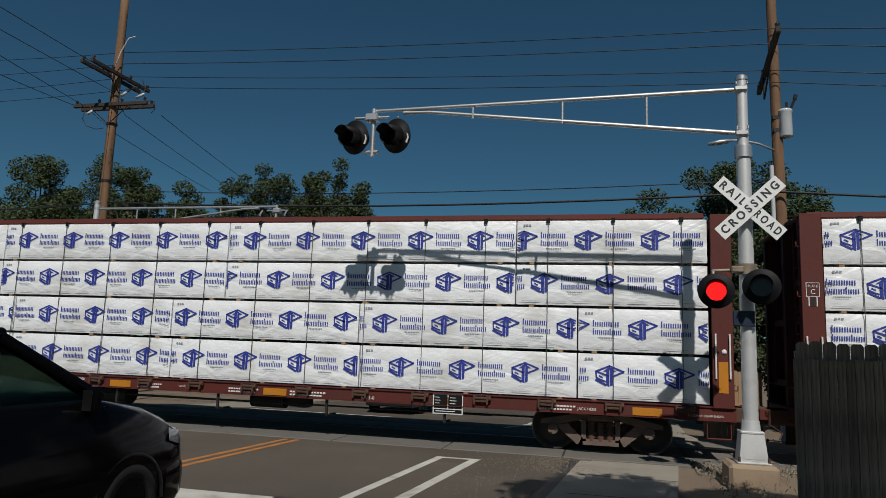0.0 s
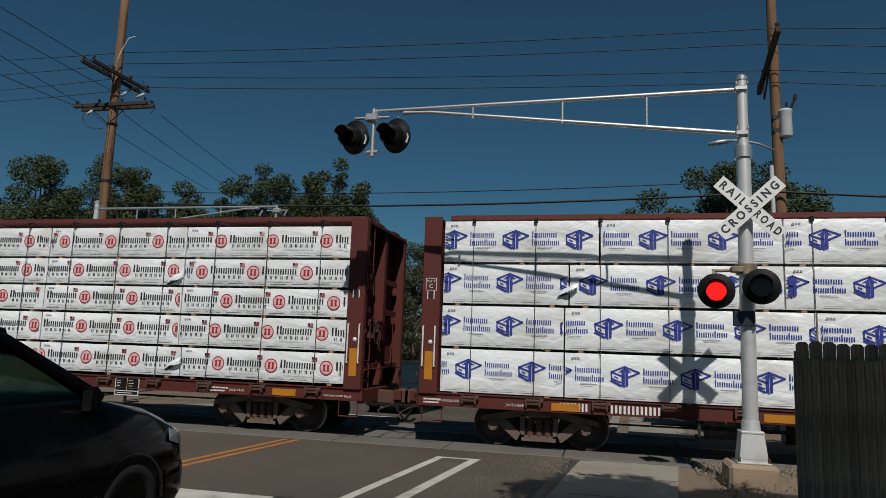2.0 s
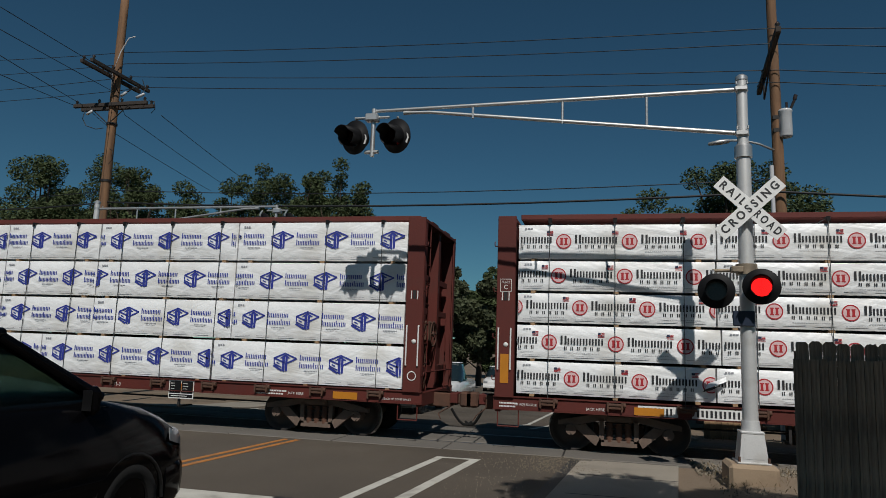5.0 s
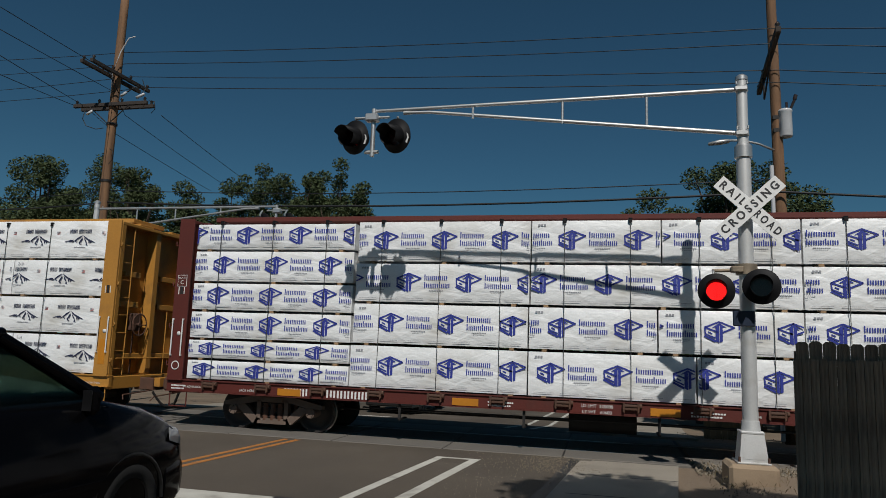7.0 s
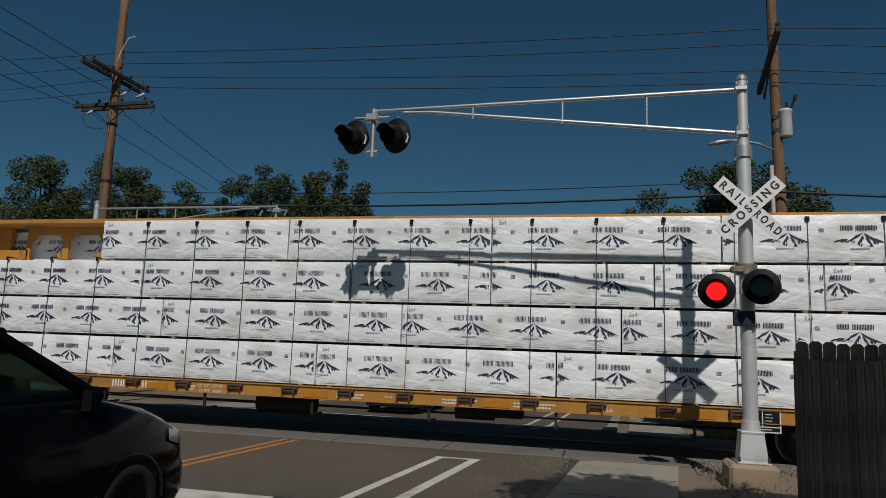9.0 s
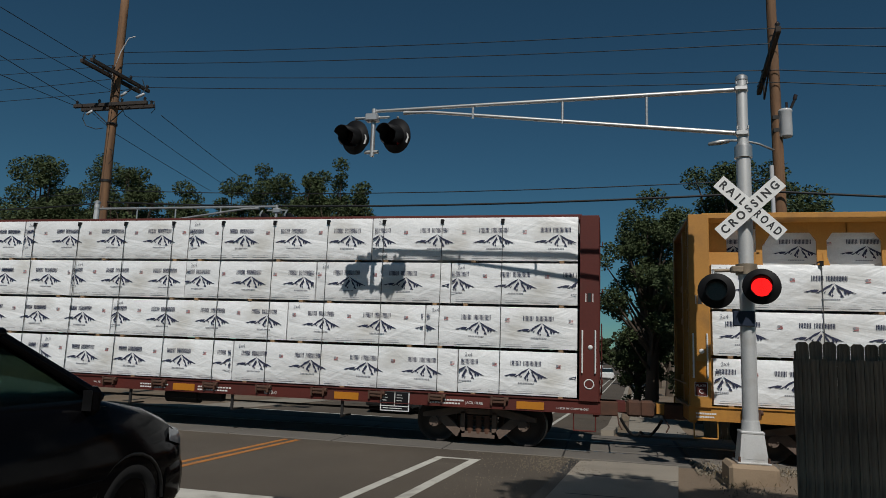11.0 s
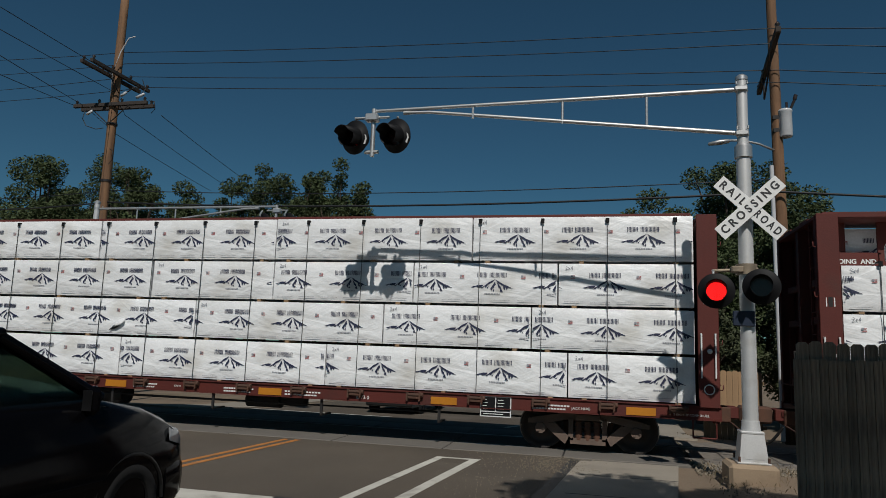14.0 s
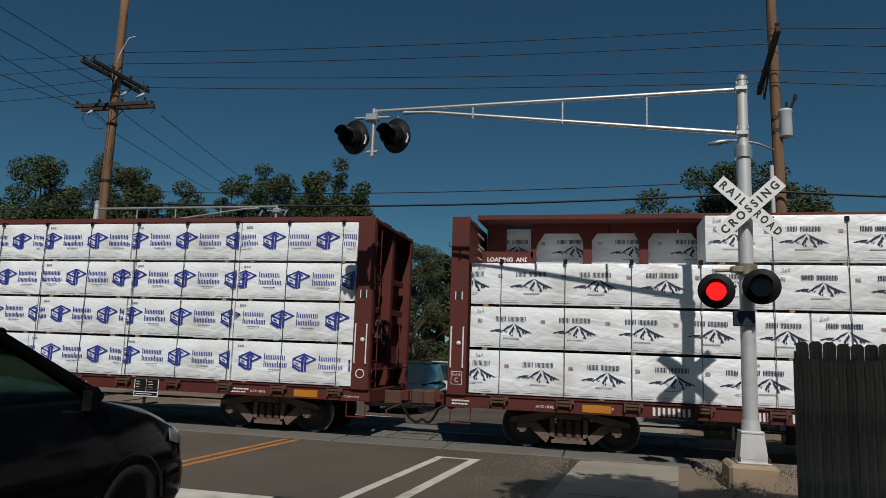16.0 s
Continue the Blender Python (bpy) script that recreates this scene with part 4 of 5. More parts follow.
for k, x, z in ((2, 18.35, 1.28), (2, 18.2, 3.12), (2, 3.6, 1.35), (1, 2.45, 3.0), (6, 9.7, 2.1)):
    torn_flap(k, x, z, 0)
for k, (style, paint_name, seams) in enumerate(CARS):
    centerbeam_car(k, paint_name, style)
    load_car(k, style, seams)
random.seed(7)


# ------------------------------------------------------------------ crossing signal with its cantilever
SHUTTERS = []            # vanes added inside the lamps to imitate flashing: part, which lamp of the pair


def lamp_head(parent, x, y, z, turn, which, lit, down=0.0):
    """A black shield with a hood; behind its opening sits a steady lamp, and an added vane turns over it to imitate
    flashing.
    """
    m = pose(x, y, z, down, 0, turn) @ Matrix.Diagonal((*((0.87 if lit == LIT_RED else 1.02,) * 3), 1))
    g = Geo()
    face = pose(0, 0, 0, 90)
    g.lathe([(0.168, 0.02), (0.17, 0.0), (0.295, 0.0), (0.305, -0.012), (0.295, -0.02), (0.17, -0.018)], 36, 0, face)
    head = part("lamp_head", g, BLACK_PAINT, parent, "black round signal shield with a hood", m)
    g = Geo()
    n = 18
    v = []
    for r in (0.170, 0.178):
        for i in range(n + 1):
            a = radians(-53 + 286 * i / n)
            reach = 0.36 if 15 < i * 286 / n - 53 < 165 else 0.24
            v += [(r * math.cos(a), -0.005, r * math.sin(a)), (r * math.cos(a), -reach, r * math.sin(a))]
    k = 2 * (n + 1)
    f = []
    for i in range(n):
        a = 2 * i
        f += [(a, a + 2, a + 3, a + 1), (k + a, k + a + 1, k + a + 3, k + a + 2), (a + 1, a + 3, k + a + 3, k + a + 1)]
    g.add(v, f, 0, True)
    part("hood", g, BLACK_PAINT, head)
    if lit == DIM_RED:
        # sun glint on the shield, put in as a thin white plate
        g = Geo().plate([(0.20, -0.14), (0.245, -0.05), (0.235, 0.03), (0.265, 0.0), (0.275, -0.07), (0.235, -0.15)], -0.004, 0, pose(0, -0.004, 0))
        part("shield_glint", g, SIGN_WHITE, head, "pale sun glint laid on the shield as a white patch")
    part("housing", Geo().lathe([(0.172, 0.0), (0.172, -0.20), (0.12, -0.27), (0.001, -0.27)], 28, 0, pose(0, 0, 0, 90)), BLACK_PAINT, head)
    g = Geo().lathe([(0.001, -0.185), (0.164, -0.185)], 32, 0, pose(0, 0, 0, 90), False)
    part("led_disc", g, lit, head, "round red lamp made of many small lights")
    cells = Geo()
    for i in range(90):
        r, a = 0.160 * math.sqrt((i + 0.5) / 90), i * 2.39996
        cells.box(r * math.cos(a) - 0.0065, r * math.cos(a) + 0.0065, 0.172, 0.18, r * math.sin(a) - 0.005, r * math.sin(a) + 0.005)
    part("led_frame", cells, UNLIT, head)
    # added vane blocks the steady glow, so the lamp seems switched off
    vane = part("shutter", Geo().lathe([(0.001, 0.001), (0.1692, 0.001), (0.1692, -0.001), (0.001, -0.001)], 32, 0, pose(0, 0, 0, 90), False), UNLIT, head, "added dark vane that makes the lamp look unlit")
    SHUTTERS.append((vane, which, 89.6 if lit == LIT_RED else -50))
    return head


def crossbuck(parent, x, y, z):
    """Two crossed white blades with black letters."""
    sign = part("crossbuck", Geo().tube((0, 0.03, -0.1), (0, 0.12, -0.1), 0.05), SILVER, parent, "white crossed railroad sign boards", pose(x, y, z, 0, 0, 4))
    for turn, dy, words in ((43, -0.006, (("RAIL", -0.33), ("ROAD", 0.34))), (-43, -0.022, (("CROSSING", 0.0),))):
        m = pose(0, dy, 0, 0, turn, 0)
        b = part("blade", Geo().box(-0.61, 0.61, 0.0, 0.006, -0.114, 0.114, 0, 0.002), SIGN_WHITE, sign, "white blade with black capital letters", m)
        for text, cx in words:
            me = lettering(" ".join(text), 0.155, 0.001, 0.0045)
            me.materials.append(BLACK_INK)
            w = max(v.co.x for v in me.vertices) - min(v.co.x for v in me.vertices)
            want = 0.46 if len(text) == 4 else 1.10
            ob = new("letters", me)
            ob.parent = b
            ob.matrix_basis = pose(cx, -0.003, 0) @ Matrix.Diagonal((want / w, 1, 1.12, 1))
    return sign


def cantilever_signal(far=False):
    s = thing("crossing_signal", "silver railroad crossing mast with cantilever arm and red flashers", "crossing signal", group="crossing signals")
    # local space: the foot of the mast on its foundation
    g = Geo()
    v = [(-0.20, -0.20, 0), (0.20, -0.20, 0), (0.20, 0.20, 0), (-0.20, 0.20, 0), (-0.155, -0.155, 0.42), (0.155, -0.155, 0.42), (0.155, 0.155, 0.42), (-0.155, 0.155, 0.42)]
    g.add(v, [(0, 1, 5, 4), (1, 2, 6, 5), (2, 3, 7, 6), (3, 0, 4, 7), (4, 5, 6, 7), (0, 3, 2, 1)])
    g.box(-0.165, 0.165, -0.165, 0.165, 0.42, 0.46, 0, 0.01).box(-0.23, 0.23, -0.23, 0.23, 0, 0.03, 0, 0.008)
    base = part("base_casting", g, SILVER, s, "tapered silver cast base")
    part("inspection_door", Geo().plate([(-0.145, 0.07), (0.145, 0.07), (0.118, 0.37), (-0.118, 0.37)], -0.02, 0, pose(0, -0.185, 0, -6)), SILVER, base)
    for bx in (-0.2, 0.2):
        for by in (-0.2, 0.2):
            part("anchor_bolt", Geo().tube((bx, by, 0.02), (bx, by, 0.10), 0.018, n=6), RUST, base)
    part("mast_lower", Geo().tube((0, 0, 0.45), (0, 0, 4.72), 0.112, 0.106, 24).tube((0, 0, 0.45), (0, 0, 0.60), 0.14, 0.125, 24), SILVER, s)
    g = Geo().tube((0, 0, 4.62), (0, 0, 4.80), 0.132, 0.132, 24).tube((0, 0, 4.80), (0, 0, 4.84), 0.125, 0.10, 24)
    part("mast_collar", g, ALU, s)
    part("mast_upper", Geo().tube((0, 0, 4.8), (0, 0, 5.93), 0.084, 0.082, 20), SILVER, s)
    part("mast_cap", Geo().tube((0, 0, 5.89), (0, 0, 5.95), 0.094, 0.094, 20).tube((0, 0, 5.95), (0, 0, 5.99), 0.09, 0.04, 16), ALU, s)
    for z in (5.74, 5.01):
        g = Geo().box(-0.12, 0.07, -0.12, -0.075, z - 0.04, z + 0.03, 0, 0.01).tube((0, 0, z - 0.03), (0, 0, z + 0.03), 0.095, n=20).tube((-0.1, -0.12, z + 0.05), (-0.1, -0.12, z + 0.1), 0.015, n=6).tube((0.06, -0.12, z + 0.05), (0.06, -0.12, z + 0.1), 0.015, n=6)
        part("arm_clamp", g, ALU, s)
    reach, y = -6.14, 0.10
    low_end = -5.50
    part("arm_upper", Geo().tube((-0.05, -0.04, 5.73), (reach, y, 5.70), 0.038, 0.030, 12), ALU, s)
    part("arm_lower", Geo().tube((-0.05, -0.04, 5.01), (low_end + 0.35, y, 5.64), 0.038, 0.030, 12).tube((low_end + 0.35, y, 5.64), (low_end, y, 5.645), 0.030, 0.030, 12).tube((low_end, y, 5.645), (low_end - 0.12, y, 5.645), 0.036, 0.036, 12), ALU, s)
    for x in (-1.45, -2.81, -4.35):
        lo = 5.01 + (5.60 - 5.01) * (x + 0.05) / (low_end + 0.05)
        part("arm_strut", Geo().tube((x, -0.04 - 0.0231 * x, lo), (x, -0.04 - 0.0231 * x, 5.72), 0.022, n=10), ALU, s)
    # lamps at the arm's end
    g = Geo().tube((-6.18, y, 4.86), (-6.18, y, 5.74), 0.042, n=14).box(-6.32, -6.08, y - 0.10, y + 0.07, 5.50, 5.64, 0, 0.02)
    g.tube((-6.54, y, 5.58), (-5.88, y, 5.58), 0.024, n=10).tube((-6.32, y, 4.94), (-6.06, y, 4.94), 0.035, n=10)
    part("lamp_hanger", g, ALU, s, "aluminium lamp hanger and junction box")
    back = 0.16
    for x, which in ((-6.51, "left"), (-5.73, "right")):
        part("lamp_bracket", Geo().tube((x, y, 5.58), (x, y + 0.12, 5.45), 0.024, n=8).tube((x, y + 0.12, 5.45), (x, y + 0.10, 5.24), 0.024, n=8), ALU, s)
        lamp_head(s, x, y - 0.05, 5.21, -20, which, DIM_RED, 8)
    if far:
        return s
    crossbuck(s, 0.03, -0.22, 3.78)
    g = Geo().tube((-0.50, -0.06, 2.83), (0.15, -0.06, 2.86), 0.028, n=10).tube((0, 0, 2.78), (0, 0, 2.94), 0.155, n=20).box(-0.24, -0.06, -0.16, -0.02, 2.80, 2.90, 0, 0.015)
    part("lamp_crossarm", g, WORN_BRASS, s, "weathered lamp bracket and pipe elbows")
    for x, z, which in ((-0.49, 2.50, "left"), (0.13, 2.57, "right")):
        part("lamp_bracket", pipe(Geo(), [(x, -0.06, 2.84), (x, -0.10, 2.80), (x, -0.14, 2.70), (x, -0.14, z)], 0.022, 8), ALU, s)
        lamp_head(s, x, -0.34 if which == "left" else -0.38, z, -8.6 if which == "left" else -11.6, which, LIT_RED)
    part("notice_plate", Geo().box(-0.235, 0.075, -0.17, -0.12, 1.99, 2.22, 0, 0.012), NOTICE_BLUE, s, "small dark blue notice plate clamped to the mast", None)
    return s


signal = cantilever_signal()
signal.matrix_basis = pose(2.12, 11.2, 0.37)
far_signal = copy_thing(signal, pose(-15.45, 18.0, 0.05, 0, 0, 180))
for ob in list(far_signal.children):
    if ob.name.split(".")[0] in ("crossbuck", "lamp_crossarm", "notice_plate") or (ob.name.startswith("lamp_head") and ob.location.z < 4) or (ob.name.startswith("lamp_bracket") and ob.bound_box[0][2] < 4):
        for sub in list(ob.children_recursive):
            bpy.data.objects.remove(sub)
        bpy.data.objects.remove(ob)
for ob in far_signal.children_recursive:
    if ob.name.startswith("shutter"):
        SHUTTERS.append((ob, "left", -66))

g = Geo().box(-0.32, 0.36, -0.33, 0.38, 0.0, 0.39, 0, 0.05)
thing("concrete_foundation", "stained tan concrete block under the signal mast", "foundation", pose(2.08, 11.2, -0.02), geo=g, mats=TAN_CONCRETE)
g = Geo().box(-0.40, 0.40, -0.45, 0.45, 0.0, 0.40, 0, 0.05)
thing("concrete_foundation", "stained tan concrete block under the far signal mast", "foundation", pose(-15.45, 18.0, -0.34), geo=g, mats=TAN_CONCRETE)


# ------------------------------------------------------------------ utility poles and wires
def utility_pole(x, y, height, r0, r1, lean=0.0):
    p = thing("utility_pole", "tall weathered timber utility pole", "utility pole", pose(x, y, fall(y) - 0.05, 0, lean, 0), "utility poles")
    drop = fall(y)
    g = Geo()
    n = 10
    pipe(g, [(0, 0, (height - drop) * i / n) for i in range(n + 1)], [r0 + (r1 - r0) * i / n for i in range(n + 1)], 16)
    part("pole_shaft", g, TIMBER, p)
    return p


def insulator(geo, x, y, z, slot=1):
    geo.lathe([(0.02, 0), (0.055, 0.03), (0.035, 0.06), (0.065, 0.08), (0.045, 0.12), (0.03, 0.15), (0.001, 0.155)], 10, slot, pose(x, y, z))


LP = (-18.62, 22.0)
left_pole = utility_pole(*LP, 16.0, 0.20, 0.15)


def crossarm(pole, z, turn, half, gap, count):
    arm = part("crossarm", Geo().box(-half, half, -0.06, 0.06, -0.07, 0.07, 0, 0.01), ARM_TIMBER, pole, "dark double timber crossarm", pose(0, 0, z, 0, 0, turn) @ pose(0, -gap, 0))
    part("crossarm_back", Geo().box(-half, half, -0.06, 0.06, -0.07, 0.07, 0, 0.01), ARM_TIMBER, arm, m=pose(0, 2 * gap, 0))
    for i in range(count):
        x = -half + 0.12 + (2 * half - 0.24) * i / (count - 1)
        if abs(x) < 0.25:
            x += 0.35
        for yy in (0, 2 * gap):
            g = Geo()
            insulator(g, x, yy, 0.08, 0)
            part("insulator", g, INSULATOR, arm)
    g = Geo()
    for s in (-1, 1):
        g.tube((s * half * 0.55, -0.05, -0.05), (s * 0.05, -0.02, -0.75), 0.022, n=6)
    part("arm_brace", g, DARK_STEEL, arm)
    return arm


crossarm(left_pole, 12.34, 89.0, 1.62, 0.22, 4)
crossarm(left_pole, 11.13, 0.0, 1.64, 0.20, 4)
g = Geo()
for pts in ([(-1.05, -0.25, 11.0), (-1.15, -0.25, 10.6), (-0.95, -0.25, 10.3), (-0.5, -0.25, 10.15), (-0.2, -0.2, 10.2)], [(1.70, -0.2, 11.2), (1.95, -0.2, 11.15), (2.0, -0.2, 10.85), (1.85, -0.2, 10.7)],
            [(0.2, -0.22, 9.35), (0.36, -0.24, 9.25), (0.40, -0.24, 8.95), (0.22, -0.22, 8.75)], [(1.25, -0.1, 12.1), (1.45, -0.15, 11.7), (1.2, -0.2, 11.3)]):
    pipe(g, pts, 0.016, 6)
part("jumper_wire", g, WIRE, left_pole)
g = Geo()
pipe(g, [(0.0, -0.22, 11.6), (0.05, -0.3, 12.4), (0.30, -0.3, 13.2), (0.62, -0.3, 13.75), (0.9, -0.3, 13.8)], 0.024, 6)
part("ground_lead", g, PORCELAIN, left_pole, "pale grey bent lead")
for x0, x1, z in ((1.2, 1.55, 11.32), (0.5, 0.75, 11.42), (-0.95, -0.7, 10.75)):
    part("strain_insulator", pipe(Geo(), [(x0, -0.28, z), (x1, -0.30, z + 0.12)], 0.05, 8), PORCELAIN, left_pole, "pale strain insulator")
for z in (8.1, 10.35):
    part("pole_band", Geo().tube((0, 0, z), (0, 0, z + 0.09), 0.20, 0.20, 16), DARK_STEEL, left_pole)


RP = (4.54, 19.0)
right_pole = utility_pole(*RP, 14.0, 0.165, 0.115, -0.7)
arm = part("crossarm", Geo().box(-2.1, 2.1, -0.06, 0.06, -0.07, 0.07, 0, 0.01), ARM_TIMBER, right_pole, "dark timber crossarm fixed along the track", pose(-0.27, -0.50, 9.73, 0, 0, 84.2))
for x in (-2.0, -1.0, 0.9, 2.0):
    g = Geo()
    insulator(g, x, 0, 0.07, 0)
    part("insulator", g, INSULATOR, arm)
part("arm_brace", Geo().tube((0.9, 0, -0.05), (0.1, 0.1, -0.9), 0.025, n=6).tube((-0.9, 0, -0.05), (0.1, 0.1, -0.9), 0.025, n=6), DARK_STEEL, arm)
can = part("transformer", Geo().lathe([(0.001, 0.0), (0.15, 0.0), (0.165, 0.03), (0.165, 0.66), (0.18, 0.68), (0.18, 0.72), (0.15, 0.75), (0.001, 0.77)], 24), PORCELAIN, right_pole, "pale grey pole transformer", pose(0.19, -0.1, 7.86))
g = Geo().tube((0.05, 0, 0.76), (0.05, 0, 0.95), 0.03, n=8).tube((0.12, 0, 0.72), (0.24, -0.05, 1.0), 0.035, n=8).tube((0.24, -0.05, 1.0), (0.27, -0.05, 1.12), 0.05, n=8)
part("bushing", g, INSULATOR, can)
part("can_bracket", Geo().box(-0.3, -0.12, -0.04, 0.04, 0.15, 0.25).box(-0.3, -0.12, -0.04, 0.04, 0.5, 0.6), DARK_STEEL, can)
part("conduit", Geo().tube((-0.22, -0.12, 0.1), (-0.20, -0.12, 7.1), 0.055, n=10), PORCELAIN, right_pole, "pale conduit strapped to the pole")
lamp = part("street_lamp_arm", pipe(Geo(), [(-0.12, -0.1, 7.52), (-0.5, -0.2, 7.68), (-0.9, -0.3, 7.76), (-1.3, -0.4, 7.75)], 0.03, 8), ALU, right_pole, "grey street lamp arm")
part("lamp_luminaire", Geo().lathe([(0.001, 0), (0.09, 0.05), (0.11, 0.3), (0.07, 0.55), (0.001, 0.58)], 12, 0, pose(-1.22, -0.4, 7.74, 0, -97, 0) @ Matrix.Diagonal((0.6, 1, 1, 1))), ALU, lamp)


def wire(points, r, label, sag=0.0, name="power_line"):
    """A hanging cable through places; sag is the drop midway between each two."""
    g = Geo()
    pts = []
    for a, b in zip(points, points[1:]):
        a, b = Vector(a), Vector(b)
        pts += [a.lerp(b, i / 10) - Vector((0, 0, sag * min(1.0, (b - a).length_squared / 529) * 4 * (i / 10) * (1 - i / 10))) for i in range(10)]
    pipe(g, pts + [Vector(points[-1])], r, 5)
    return thing(name, label, "power line", geo=g, mats=WIRE)


wire([(-28.77, 26.0, 14.96), (-18.27, 22.0, 12.89), (4.24, 18.8, 10.63), (6.84, 18.2, 10.16)], 0.013, 'thin black power line between timber poles', 0.12)
wire([(-28.65, 26.0, 14.2), (-18.22, 22.0, 12.42), (4.23, 18.8, 10.2), (6.82, 18.2, 9.68)], 0.013, 'thin black power line between timber poles', 0.12)
wire([(-28.53, 26.0, 13.42), (-17.98, 22.0, 11.87), (4.51, 18.8, 9.45), (6.79, 18.2, 8.97)], 0.013, 'thin black power line between timber poles', 0.12)
wire([(-28.45, 26.0, 12.84), (-17.17, 22.0, 11.39), (4.5, 18.8, 9.11), (6.77, 18.2, 8.65)], 0.013, 'thin black power line between timber poles', 0.12)
wire([(-27.72, 26.0, 8.04), (-18.34, 22.0, 7.35), (4.4, 18.8, 6.49)], 0.015, 'black telephone cable slung below the power lines', 0.24)
wire([(-27.64, 26.0, 7.52), (-18.46, 22.0, 6.89), (4.43, 18.75, 6.14), (6.63, 18.2, 5.86)], 0.032, 'thick black telephone cable slung below the power lines', 0.26)
wire([(-16.84, 15.0, 11.07), (-18.68, 22.0, 11.94)], 0.012, 'thin black power line leading off across the road', 0.1)
wire([(-16.74, 15.0, 10.38), (-18.59, 22.0, 11.24), (-18.08, 22.0, 10.32), (-22.45, 36.0, 11.15)], 0.012, 'thin black power line leading off across the road', 0.1)
wire([(-16.62, 15.0, 9.59), (-19.96, 22.0, 10.77), (-18.4, 22.0, 9.58), (-23.05, 36.0, 10.64)], 0.012, 'thin black power line leading off across the road', 0.1)
wire([(-16.53, 15.0, 9.02), (-20.49, 22.0, 10.84)], 0.012, 'thin black power line leading off across the road', 0.1)
wire([(-16.1, 21.5, 10.05), (-20.89, 36.0, 11.29)], 0.012, 'thin black power line leading off across the road', 0.1)


# ------------------------------------------------------------------ trees
def leaf_mass(seed, clumps, leaves, size):
    """Loose leaf clumps: small bent quads scattered through many uneven balls."""
    rng = np.random.default_rng(seed)
    c = np.repeat(np.array(clumps), [max(12, int(leaves * b[3] ** 2)) for b in clumps], axis=0)
    n = len(c)
    d = rng.normal(size=(n, 3))
    d /= np.linalg.norm(d, axis=1, keepdims=True)
    p = c[:, :3] + d * (c[:, 3:] * rng.uniform(0.12, 1.0, (n, 1)) ** 0.5) * (1, 1, 0.8)
    a = rng.normal(size=(n, 3)) * (1, 1, 0.6)
    a /= np.linalg.norm(a, axis=1, keepdims=True)
    b = np.cross(a, rng.normal(size=(n, 3)))
    b /= np.linalg.norm(b, axis=1, keepdims=True)
    s = size * rng.uniform(0.6, 1.3, (n, 1))
    v = np.stack([p - a * s, p + b * s * 0.5, p + a * s, p - b * s * 0.5 + s * (0, 0, 0.2)], axis=1).reshape(-1, 3)
    me = bpy.data.meshes.new("crown")
    me.vertices.add(4 * n)
    me.vertices.foreach_set("co", v.astype(np.float32).ravel())
    me.loops.add(4 * n)
    me.loops.foreach_set("vertex_index", np.arange(4 * n, dtype=np.int32))
    me.polygons.add(n)
    me.polygons.foreach_set("loop_start", np.arange(0, 4 * n, 4, dtype=np.int32))
    me.update(calc_edges=True)
    return me


def tree(seed, height, spread, trunk, low, label, leaf=LEAF, leaves=420, size=0.11, clumps=80):
    """A tapered trunk, forking limbs and a gappy crown."""
    rng = random.Random(seed)
    t = thing("tree", label, "tree", group="trees")
    g = Geo()
    g.tube((0, 0, 0), (0.1, 0.05, height * 0.3), trunk, trunk * 0.75, 10).tube((0.1, 0.05, height * 0.3), (0, 0, height * 0.75), trunk * 0.75, trunk * 0.25, 8)
    balls = []
    half = (height - low) / 2
    for i in range(clumps):
        d = Vector((rng.gauss(0, 1), rng.gauss(0, 1), rng.gauss(0, 1))).normalized() * rng.uniform(0.05, 1.0) ** 0.45
        cr = spread * rng.uniform(0.12, 0.27)
        wide = spread * (0.92 - 0.25 * d.z) * (0.8 + 0.3 * noise.noise(d * 1.7 + Vector((seed, 0, 0))))
        balls.append((d.x * wide, d.y * wide, low + half + d.z * (half + 0.1 * spread), cr))
    for cx, cy, cz, cr in balls[::2]:
        z0 = max(low * 0.5, cz * 0.55)
        g.tube((0, 0, z0), (cx, cy, cz), trunk * 0.28, trunk * 0.06, 6)
    part("trunk", g, BARK, t)
    me = leaf_mass(seed, balls, leaves, size)
    me.materials.append(leaf)
    part("crown", me, None, t)
    return t


